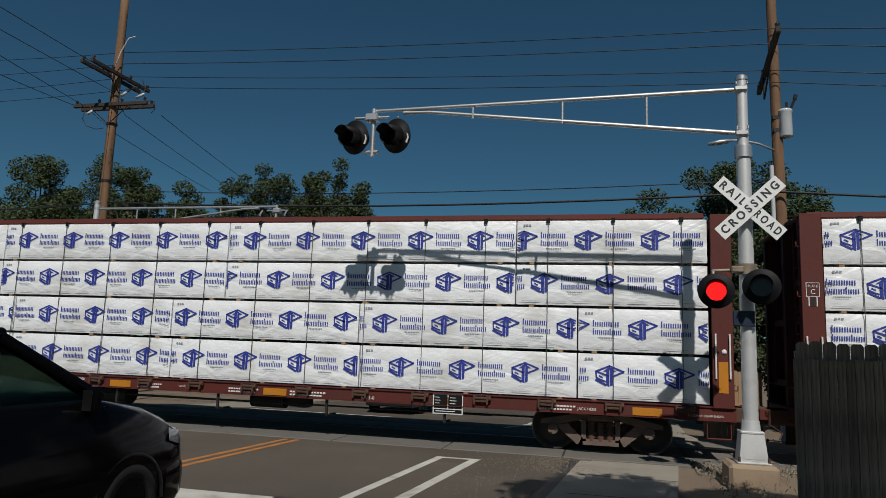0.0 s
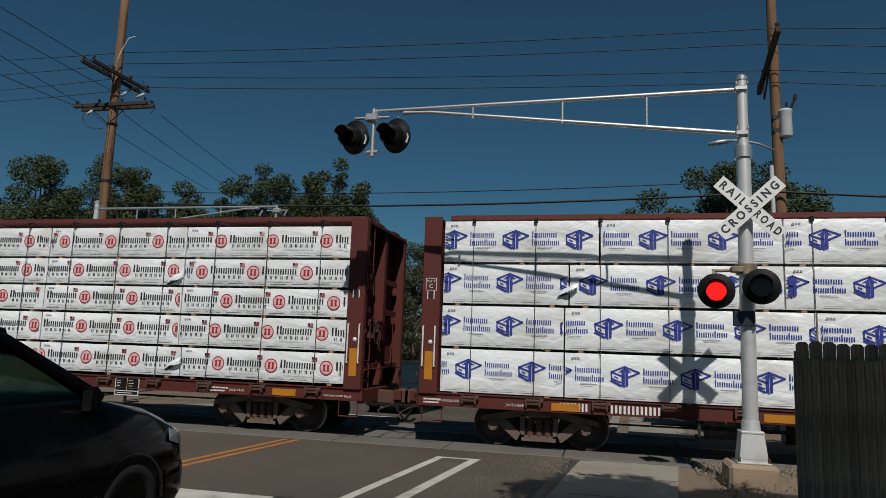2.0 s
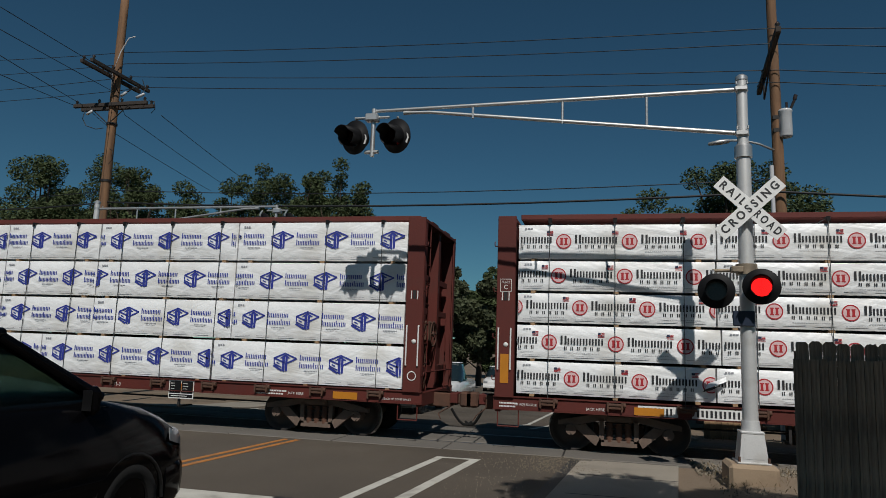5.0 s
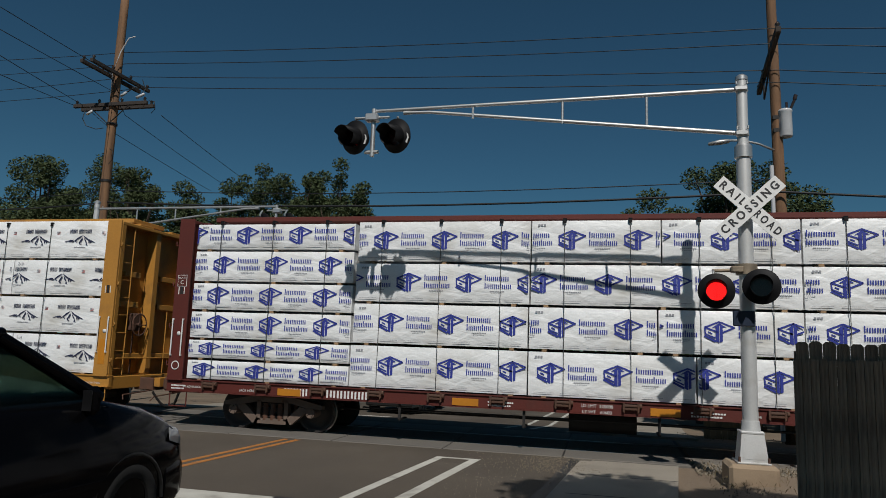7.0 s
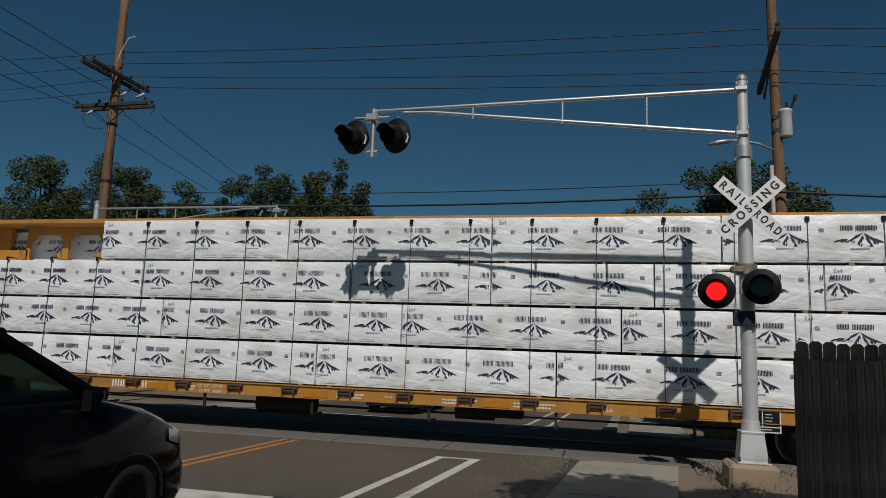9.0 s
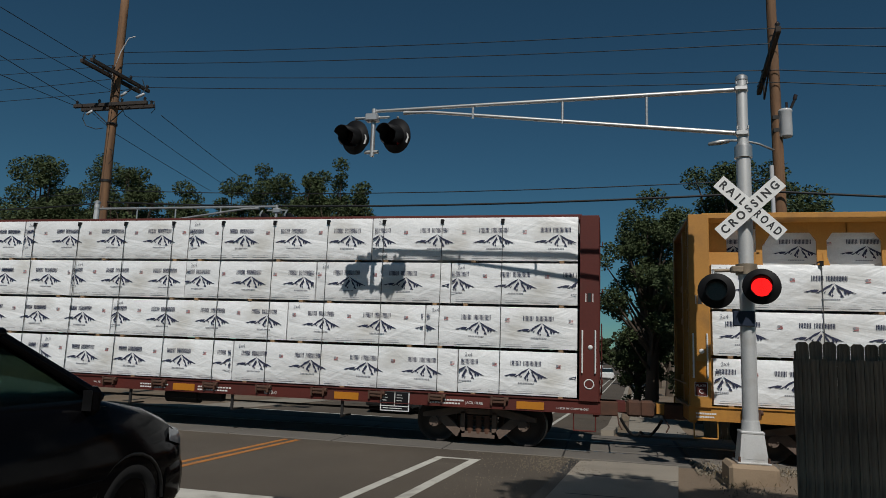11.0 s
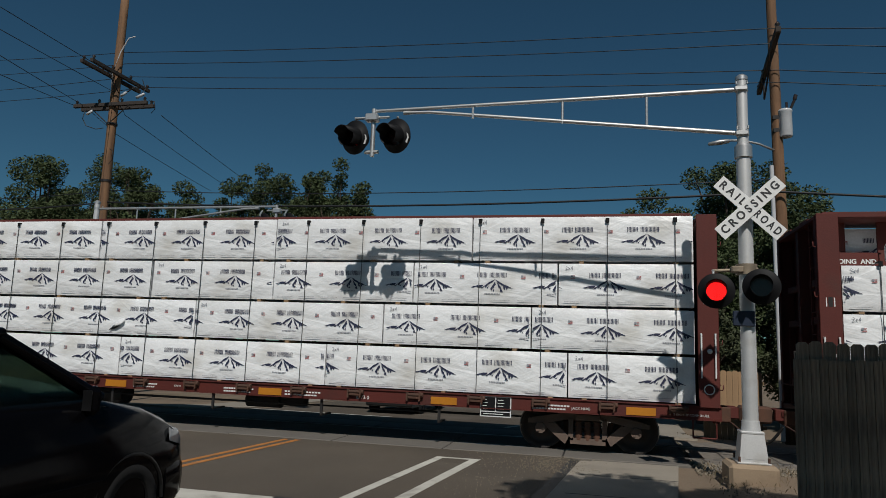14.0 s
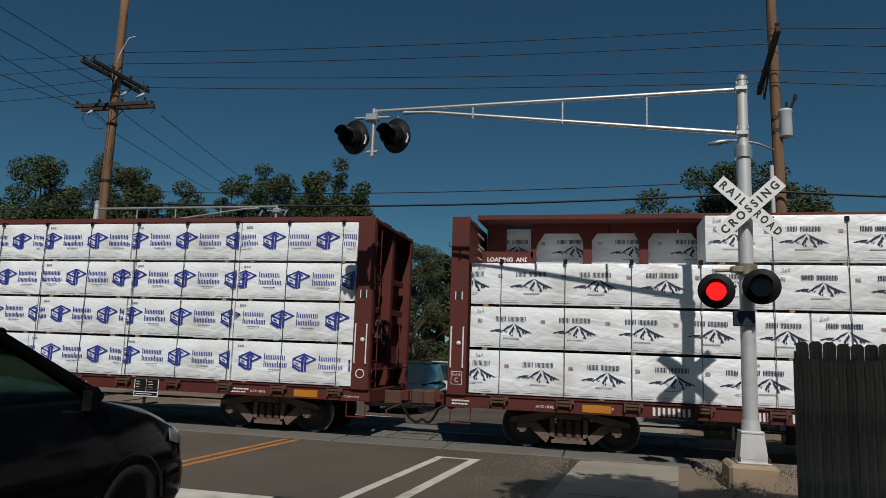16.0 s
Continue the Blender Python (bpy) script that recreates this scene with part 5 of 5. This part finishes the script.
trees = (  # place, height, spread, trunk, lowest leaves, seed
    (-36.95, 38, 12.9, 4.6, 0.4, 2.5, 1, 0),
    (-32.82, 40, 14.4, 4.2, 0.4, 2.5, 2, 0),
    (-37.50, 42, 13.35, 4.2, 0.4, 2.5, 31, 0),
    (-29.64, 38, 13.2, 2.9, 0.3, 2.5, 32, 0),
    (-45.83, 44, 12.34, 4, 0.4, 2, 3, 0),
    (-29.94, 44, 12.3, 3.2, 0.3, 2, 4, 0),
    (-24.90, 42, 13.4, 3.4, 0.3, 2, 5, 0),
    (-22.54, 42, 13.5, 3.4, 0.3, 2, 33, 0),
    (-20.46, 42, 13.7, 4.0, 0.4, 2, 6, 0),
    (-19.19, 43, 13.1, 3.4, 0.4, 2, 34, 0),
    (-16.39, 40, 13.7, 3.0, 0.3, 2, 7, 0),
    (-15.68, 42, 11.81, 3.0, 0.3, 2, 8, 0),
    (-30.87, 45, 12.86, 3.4, 0.3, 2, 35, 0),
    (-12.42, 44, 8.90, 3.4, 0.3, 0.3, 9, 1),
    (-12.4, 52.5, 9.1, 4.0, 0.3, 0.3, 10, 1),
    (-11.55, 55, 8.5, 4.0, 0.3, 0.3, 36, 1),
    (-10.73, 60, 6.60, 4, 0.3, 0.5, 11, 0),
    (-12.84, 40, 6.68, 2.2, 0.3, 0.5, 12, 1),
    (1.90, 30, 8.9, 2.7, 0.3, 2.2, 13, 0),
    (5.10, 30, 10.0, 3.7, 0.35, 1.5, 14, 0),
    (7.17, 30, 9.5, 3.2, 0.35, 1.5, 37, 0),
    (6.98, 28, 8.43, 2.6, 0.3, 1.0, 15, 0),
    (1.38, 32, 3.27, 1.5, 0.2, 0.3, 16, 0),
    (3.54, 27, 6.30, 2.4, 0.3, 0.6, 17, 0),
    (7.10, 26, 4.93, 2.0, 0.25, 0.4, 18, 1),
    (5.0, 58, 4.9, 2.0, 0.3, 1, 19, 0),
    (5.52, 75, 6.90, 4, 0.3, 1, 20, 0),
    (-10.6, 85, 7.0, 3.6, 0.3, 1, 23, 0),
    (-10.9, 80, 12.0, 5.0, 0.3, 0.5, 41, 0),
    (-13.2, 80, 11.2, 5.0, 0.3, 0.5, 42, 0),
    (6.07, 120, 6.05, 5, 0.3, 1, 25, 0),
    (3.29, 24, 3.92, 1.6, 0.2, 0.3, 26, 1),
    (7.47, 24, 3.28, 1.8, 0.2, 0.3, 27, 1),
)
for i in range(9):    # a low line of trees where the far road ends
    trees += ((-19.0 + 4.6 * i, 195 + 9 * (i % 3), 6.2 + 1.3 * (i * 7 % 4) / 3, 4.6 + 0.5 * (i % 2), 0.3, -1.5, 60 + i, i % 2),)
for x, y, h, s, tr, low, seed, olive in trees:
    t = tree(seed, h - fall(y), s, tr, low - fall(y) * 0.5, "leafy green tree with an uneven crown beyond the track", LEAF_OLIVE if olive else LEAF, leaves=(1250 if x > 0 else 900) if y < 35 or -13 < x < -5 else 640 if y < 50 else 420, size=(0.072 if y < 35 or -13 < x < -5 else 0.10) if y < 50 else 0.2, clumps=80 if y < 50 else 30)
    t.matrix_basis = pose(x, y, fall(y) - 0.05)
t = tree(91, 8.6, 2.7, 0.2, 5.6, "street tree that shades the sidewalk and fence", LEAF, leaves=480, size=0.12, clumps=130)
t.matrix_basis = pose(2.62, 2.35, -0.05)
# out-of-view trees, added to darken what the black SUV mirrors
t = tree(92, 9.5, 3.2, 0.25, 3.0, "added out-of-view tree that darkens reflections", LEAF, leaves=320, size=0.14, clumps=70)
t.matrix_basis = pose(9.0, -1.0, -0.05)
copy_thing(t, pose(6.0, -9.0, -0.05, 0, 0, 70))
copy_thing(t, pose(-10.0, -12.0, -0.05, 0, 0, 200))


# ------------------------------------------------------------------ fences
def picket_fence(name, label, x0, y0, x1, y1, z, height, mat, width=0.14, gap=0.006, dog=True, rails=True):
    f = thing(name, label, "fence")
    d = Vector((x1 - x0, y1 - y0))
    turn = math.degrees(math.atan2(d.y, d.x))
    f.matrix_basis = pose(x0, y0, z, 0, 0, turn)
    n = int(d.length / (width + gap))
    c = 0.028 if dog else 0.0
    for i in range(n):
        h = height + random.uniform(-0.015, 0.015)
        part("board", Geo().plate([(0, 0), (width, 0), (width, h - c), (width - c, h), (c, h), (0, h - c)], 0.018), mat, f, m=pose(i * (width + gap), random.uniform(0, 0.006), 0))
    for zz in (0.3, height - 0.35) if rails else ():
        part("fence_rail", Geo().box(0, d.length, 0.024, 0.062, zz, zz + 0.085), mat, f)
    for i in range(int(d.length / 2.4) + 1) if rails else ():
        part("post", Geo().box(i * 2.4, i * 2.4 + 0.09, 0.062, 0.152, 0, height - 0.1), mat, f)
    return f


back = picket_fence("wooden_fence", "tall grey weathered dog-eared wooden fence", 1.92, 7.75, 9.5, 7.0, 0.05, 2.04, FENCE_WOOD, width=0.118)
front = picket_fence("fence_panel", "dark weathered board panel fixed to the fence", 1.88, 7.70, 9.5, 6.95, 0.05, 1.87, FENCE_WOOD, 0.075, 0.004, False, False)
picket_fence("wooden_fence", "tan cedar fence beyond the track", 2.6, 19.8, 4.15, 19.8, -0.28, 1.8, TAN_WOOD)
picket_fence("wooden_fence", "tan cedar fence beyond the track", 4.8, 19.8, 14.0, 19.8, -0.28, 1.8, TAN_WOOD)


# ------------------------------------------------------------------ vehicles
def hull(sections, mats):
    """A skin over cross-sections along y; each is a list of (x, z), from the foot of one side over the top to the other."""
    g = Geo()
    n = len(sections[0][1])
    v = [(x, y, z) for y, pts in sections for x, z in pts]
    g.add(v, [(j * n + i, j * n + i + 1, (j + 1) * n + i + 1, (j + 1) * n + i) for j in range(len(sections) - 1) for i in range(n - 1)], 0, True)
    g.add(v, [tuple(range(n)), tuple(range((len(sections) - 1) * n, len(sections) * n))[::-1]])
    return g


def car_wheel(parent, x, y, r, side):
    w = part("wheel", Geo().lathe([(r * 0.66, -0.11), (r * 0.95, -0.11), (r, -0.07), (r, 0.07), (r * 0.95, 0.11), (r * 0.66, 0.11), (r * 0.66, -0.11)], 30, 0, pose(0, 0, 0, 0, 90, 0)), RUBBER, parent, "black tyre on a grey alloy rim", pose(x, y, r))
    g = Geo().lathe([(r * 0.66, 0.10), (r * 0.62, 0.10), (r * 0.58, 0.03), (r * 0.2, 0.05), (r * 0.16, 0.09), (0.001, 0.09)], 24, 0, pose(0, 0, 0, 0, 90 * side, 0))
    for i in range(5):
        m = pose(0, 0, 0, i * 72) @ pose(side * 0.055, 0, 0)
        g.box(-0.02, 0.03, -0.05, 0.05, r * 0.15, r * 0.62, 0, 0.012, m)
    part("rim", g, RIM_GREY, w)
    return w


SX = -4.22               # the near side of the black car


def black_suv():
    car = thing("suv", "black SUV waiting at the stop bar with its windows shut", "car")
    half = 0.97
    def ring(h, w, shoulder):
        return [(-w, 0.32), (-w - 0.02, 0.62), (-w, shoulder), (-w * 0.86, h - 0.03), (-w * 0.45, h), (w * 0.45, h), (w * 0.86, h - 0.03), (w, shoulder), (w + 0.02, 0.62), (w, 0.32)]
    low = hull([(-2.5, ring(1.30, 0.90, 1.10)), (-2.2, ring(1.36, half, 1.24)), (0.2, ring(1.37, half, 1.27)), (0.62, ring(1.39, half, 1.27)), (0.95, ring(1.33, half, 1.22)), (1.3, ring(1.26, 0.96, 1.15)), (1.65, ring(1.13, 0.94, 1.02)), (1.82, ring(1.02, 0.91, 0.92)), (1.93, ring(0.88, 0.86, 0.80))], None)
    body = part("body", low, SUV_BLACK, car, "glossy black bodywork")
    g = Geo()
    top, foot = 1.92, 1.36
    # roof and pillars
    g.add([(-0.72, -2.2, top - 0.04), (0.72, -2.2, top - 0.04), (0.72, -0.19, top), (-0.72, -0.19, top), (-0.70, -2.2, top - 0.10), (0.70, -2.2, top - 0.10), (0.70, -0.19, top - 0.06), (-0.70, -0.19, top - 0.06)],
          [(0, 1, 2, 3), (4, 7, 6, 5), (0, 4, 5, 1), (2, 6, 7, 3), (0, 3, 7, 4), (1, 5, 6, 2)])
    for s in (-1, 1):
        g.tube((s * 0.70, -0.22, top - 0.05), (s * 0.90, 0.66, foot), 0.055, 0.065, 8)
        g.tube((s * 0.71, -1.0, top - 0.05), (s * 0.93, -0.95, foot), 0.06, 0.07, 8)
        g.tube((s * 0.70, -2.15, top - 0.07), (s * 0.90, -2.25, foot), 0.09, 0.12, 8)
        g.tube((s * 0.70, -2.2, top - 0.04), (s * 0.70, -0.19, top - 0.03), 0.05, 0.05, 8)
    part("roof", g, SUV_BLACK, car)
    for s in (-1, 1):
        v = [(s * 0.89, -0.92, foot), (s * 0.885, 0.56, foot), (s * 0.70, -0.24, top - 0.07), (s * 0.70, -0.98, top - 0.07)]
        w = part("window", Geo().add(v + [(x - s * 0.008, y, z) for x, y, z in v], [(0, 1, 2, 3), (7, 6, 5, 4)]), GREEN_GLASS, car, "green tinted side window")
        w.visible_shadow = False
        v = [(s * 0.89, -2.15, foot), (s * 0.89, -1.0, foot), (s * 0.70, -1.02, top - 0.07), (s * 0.70, -2.1, top - 0.09)]
        w = part("window", Geo().add(v + [(x - s * 0.008, y, z) for x, y, z in v], [(0, 1, 2, 3), (7, 6, 5, 4)]), GREEN_GLASS, car, "green tinted side window")
        w.visible_shadow = False
    v = [(-0.88, 0.70, foot), (0.88, 0.70, foot), (0.68, -0.22, top - 0.05), (-0.68, -0.22, top - 0.05)]
    w = part("windscreen", Geo().add(v + [(x, y - 0.008, z) for x, y, z in v], [(0, 1, 2, 3), (7, 6, 5, 4)]), GREEN_GLASS, car, "green tinted windscreen")
    w.visible_shadow = False
    for s in (-1, 1):
        mirror = part("door_mirror", Geo().box(min(s * 0.94, s * 1.07), max(s * 0.94, s * 1.07), 0.42, 0.54, 1.24, 1.48, 0, 0.045), SUV_BLACK, car, "black door mirror")
        part("mirror_glass", Geo().box(min(s * 0.96, s * 1.05), max(s * 0.96, s * 1.05), 0.412, 0.418, 1.28, 1.45), RIM_GREY, mirror)
        part("headlamp", hull([(1.60, [(s * 0.965, 0.90), (s * 0.96, 1.0), (s * 0.93, 1.05)]), (1.80, [(s * 0.94, 0.84), (s * 0.93, 0.93), (s * 0.90, 0.99)]), (1.95, [(s * 0.84, 0.80), (s * 0.84, 0.87), (s * 0.80, 0.90)])], None), CLEAR_LAMP, car, "clear plastic headlamp")
        g = Geo().box(min(s * 0.982, s * 0.994), max(s * 0.982, s * 0.994), -2.0, 0.70, 0.62, 0.68, 0, 0.004)
        part("rub_strip", g, SUV_BLACK, car)
        part("door_handle", Geo().box(min(s * 0.98, s * 1.02), max(s * 0.98, s * 1.02), -0.75, -0.55, 1.04, 1.09, 0, 0.01), SUV_BLACK, car)
        arch = Geo()
        for cy in (1.08, -1.55):
            for i in range(12):
                a, b2 = math.pi * i / 12, math.pi * (i + 1) / 12
                arch.tube((s * 0.97, cy + 0.46 * math.cos(a), 0.38 + 0.46 * math.sin(a)), (s * 0.97, cy + 0.46 * math.cos(b2), 0.38 + 0.46 * math.sin(b2)), 0.018, n=6)
        part("wheel_arch", arch, PLASTIC, car)
    def lip(w, h):
        return [(-w + 0.05, 0.28), (-w, 0.36), (-w - 0.012, 0.52), (-w, 0.64), (-w + 0.05, h), (w - 0.05, h), (w, 0.64), (w + 0.012, 0.52), (w, 0.36), (w - 0.05, 0.28)]
    part("bumper", hull([(1.58, lip(0.965, 0.72)), (1.80, lip(0.955, 0.73)), (1.92, lip(0.90, 0.72)), (2.0, lip(0.78, 0.70)), (2.05, lip(0.55, 0.67))], None), SUV_BLACK, car, "black front bumper")
    part("grille", Geo().box(-0.5, 0.5, 1.92, 1.97, 0.72, 0.86, 0, 0.01), PLASTIC, car)
    part("seat", Geo().box(0.15, 0.65, -0.75, -0.55, 0.9, 1.55, 0, 0.05).box(-0.65, -0.15, -0.75, -0.55, 0.9, 1.55, 0, 0.05), PLASTIC, car)
    part("steering_wheel", Geo().lathe([(0.17, -0.015), (0.19, 0), (0.17, 0.015), (0.155, 0), (0.17, -0.015)], 18, 0, pose(-0.4, 0.12, 1.28, 65)), PLASTIC, car)
    part("dashboard", Geo().box(-0.85, 0.85, 0.3, 0.8, 1.10, 1.31, 0, 0.04), PLASTIC, car)
    for s in (-1, 1):
        for cy in (1.08, -1.55):
            car_wheel(car, s * 0.88, cy, 0.38, s)
    car.matrix_basis = pose(SX - half, 4.60, 0.0, 0, 0, -2)
    return car


black_suv()


def far_car(name, label, x, y, turn, paint, tall, length=4.7, bed=False):
    car = thing(name, label, "car", pose(x, y, fall(y), 0, 0, turn), "traffic beyond the track")
    def ring(h, w):
        return [(-w, 0.3), (-w - 0.01, 0.6), (-w, h - 0.12), (-w * 0.8, h), (w * 0.8, h), (w, h - 0.12), (w + 0.01, 0.6), (w, 0.3)]
    k = length / 2
    part("body", hull([(-k, ring(0.85, 0.82)), (-k + 0.2, ring(1.0, 0.9)), (0.6, ring(1.05, 0.92)), (k - 0.4, ring(0.95, 0.88)), (k, ring(0.75, 0.78))], None), paint, car)
    def cab(h, w):
        return [(-w - 0.14, 1.02), (-w, h - 0.05), (-w * 0.8, h), (w * 0.8, h), (w, h - 0.05), (w + 0.14, 1.02)]
    back = -0.3 if bed else -k + 0.5
    roof = part("cabin", hull([(back - 0.25, cab(1.1, 0.72)), (back, cab(tall, 0.70)), (0.35, cab(tall, 0.70)), (1.05, cab(1.08, 0.74))], None), DARK_CAR, car, "dark cabin glass")
    part("roof", Geo().box(-0.68, 0.68, back, 0.35, tall - 0.01, tall + 0.04, 0, 0.02), paint, roof)
    for s in (-1, 1):
        part("headlamp", Geo().box(s * 0.62 - 0.14, s * 0.62 + 0.14, k - 0.12, k + 0.01, 0.62, 0.76, 0, 0.02), CLEAR_LAMP, car, "clear headlamp")
        for cy in (-k + 0.9, k - 0.9):
            car_wheel(car, s * 0.80, cy, 0.33, s)
    part("bumper", Geo().box(-0.8, 0.8, k - 0.05, k + 0.08, 0.32, 0.52, 0, 0.03), PLASTIC if paint == DARK_CAR else paint, car)
    return car


far_car("suv", "dark teal SUV waiting beyond the track", -6.95, 24.6, 180, DARK_CAR, 1.70)
far_car("pickup_truck", "white pickup truck waiting in the queue", -7.1, 31.5, 180, WHITE_CAR, 1.80, 5.4, True)
far_car("suv", "white SUV waiting in the queue", -7.35, 50.0, 180, WHITE_CAR, 1.72, 4.8)
far_car("off_road_car", "white boxy off-road car with a slotted grille", -6.25, 57, 180, WHITE_CAR, 1.88, 4.4)
far_car("sedan", "white sedan on the far road", 0.4, 98, 0, WHITE_CAR, 1.45)
far_car("suv", "dark SUV on the far road", -1.4, 80, 0, DARK_CAR, 1.75)
far_car("sedan", "pale car far down the road", -1.2, 150, 180, WHITE_CAR, 1.45)
far_car("sedan", "pale car parked far down the road", -7.6, 108, 180, WHITE_CAR, 1.45)


# ------------------------------------------------------------------ small stones by the track and the walk
def stones(name, label, count, area, size, mat, seed):
    rng = random.Random(seed)
    g = Geo()
    for _ in range(count):
        x, y, z = area(rng)
        s = size * rng.uniform(0.5, 1.5)
        m = pose(x, y, z, rng.uniform(0, 360), rng.uniform(0, 360), rng.uniform(0, 360))
        v = [m @ Vector(p) * 1.0 for p in ((s, 0, 0), (-s, 0, 0), (0, s * 0.8, 0), (0, -s * 0.8, 0), (0, 0, s * 0.6), (0, 0, -s * 0.6))]
        g.add(v, [(0, 2, 4), (2, 1, 4), (1, 3, 4), (3, 0, 4), (2, 0, 5), (1, 2, 5), (3, 1, 5), (0, 3, 5)])
    return thing(name, label, "gravel", geo=g, mats=mat, kind="stuff")


stones("gravel", "loose pale gravel scattered on the road edge", 700, lambda r: (r.gauss(-0.75, 0.45), r.uniform(11.2, 12.9), 0.012), 0.012, GRAVEL, 3)
stones("gravel", "loose pale gravel scattered on the asphalt", 260, lambda r: (r.gauss(-1.5, 0.5), r.uniform(9.0, 12.8), 0.006), 0.009, GRAVEL, 4)
stones("gravel", "crushed rock beside the signal foundation", 1600, lambda r: (r.uniform(1.5, 6.0), r.uniform(12.1, 13.4), 0.0), 0.028, GRAVEL, 5)
stones("gravel", "stones on the dirt by the fence", 500, lambda r: (r.uniform(1.6, 4.0), r.uniform(9.5, 12.0), 0.10), 0.016, GRAVEL, 6)


def dry_grass(count, area, seed):
    """Thin bent blades of dead grass and weeds."""
    rng = random.Random(seed)
    g = Geo()
    for _ in range(count):
        x, y, z = area(rng)
        h, w, a = rng.uniform(0.02, 0.075), 0.003, rng.uniform(0, math.tau)
        dx, dy = math.cos(a), math.sin(a)
        g.add([(x - dy * w, y + dx * w, z), (x + dy * w, y - dx * w, z), (x + dx * h * 0.35 + dy * w, y + dy * h * 0.35, z + h * 0.7), (x + dx * h * 0.8, y + dy * h * 0.8, z + h)], [(0, 1, 2), (0, 2, 3)])
    return thing("dry_grass", "dead tan grass and weeds on the dirt verge", "grass", geo=g, mats=STRAW, kind="stuff")


STRAW = material("dead_grass", (0.17, 0.12, 0.06), 0.9, 0, (0.08, 0.065, 0.03), 6, 0.8, 40, 0)
dry_grass(420, lambda r: (r.uniform(1.5, 3.2), r.uniform(10.2, 12.6), 0.05 + 0.08 * (r.random() < 0.6)), 11)
dry_grass(1200, lambda r: (r.uniform(1.9, 9.0), r.uniform(17.2, 19.6), -0.2), 13)
thing("drain_cover", "small dark iron drain cover in the asphalt", "drain cover", pose(-3.75, 7.98, 0.006), geo=Geo().box(-0.17, 0.17, -0.10, 0.10, 0.0, 0.012, 0, 0.003), mats=DARK_STEEL)
for y0 in (8.2, 9.7, 11.2):
    thing("pavement_joint", "dark joint between sidewalk slabs", "joint", kind="structure",
          geo=Geo().box(road_x(y0, 6.28), road_x(y0, 7.72), y0, y0 + 0.015, 0.0, 0.0185), mats=SEAL)


# ------------------------------------------------------------------ what moves
def motions():
    """The train rolls by, its wheels turn, the signal lamps flash in turn."""
    times = [2.0 * i for i in range(9)]
    for ob, x, y, z, rz in RIDERS:
        walk(ob, [(t, pose(x + travel(t), y, z, 0, 0, rz)) for t in times])
    spin = [(i / 15, math.degrees((travel(i / 15) - travel(0)) / 0.42)) for i in range(241)]
    for w, x in WHEELS:
        walk(w, [(t, pose(x, 0, 0.42, 0, a, 0)) for t, a in spin])
    # the right lamp shows from 0.07 s, the left one from 0.76 s, every 1.1655 s
    change = []
    for i in range(-1, 15):
        change += [(0.07 + 1.1655 * i, "right"), (0.76 + 1.1655 * i, "left")]
    for vane, which, angle in SHUTTERS:
        opened, shut = pose(0, 0, 0, 0, 0, angle), pose(0, 0, 0)
        rows, state = [], None
        for t, lit in change:
            now = opened if lit == which else shut
            if t <= 0:
                state = now
                continue
            if t >= 15.95:
                break
            if not rows:
                rows.append((0.0, state))
            if t - 0.034 > 0:
                rows.append((t - 0.017, state))
            rows.append((t + 0.017, now))
            state = now
        rows.append((16.0, state))
        walk(vane, rows)


motions()
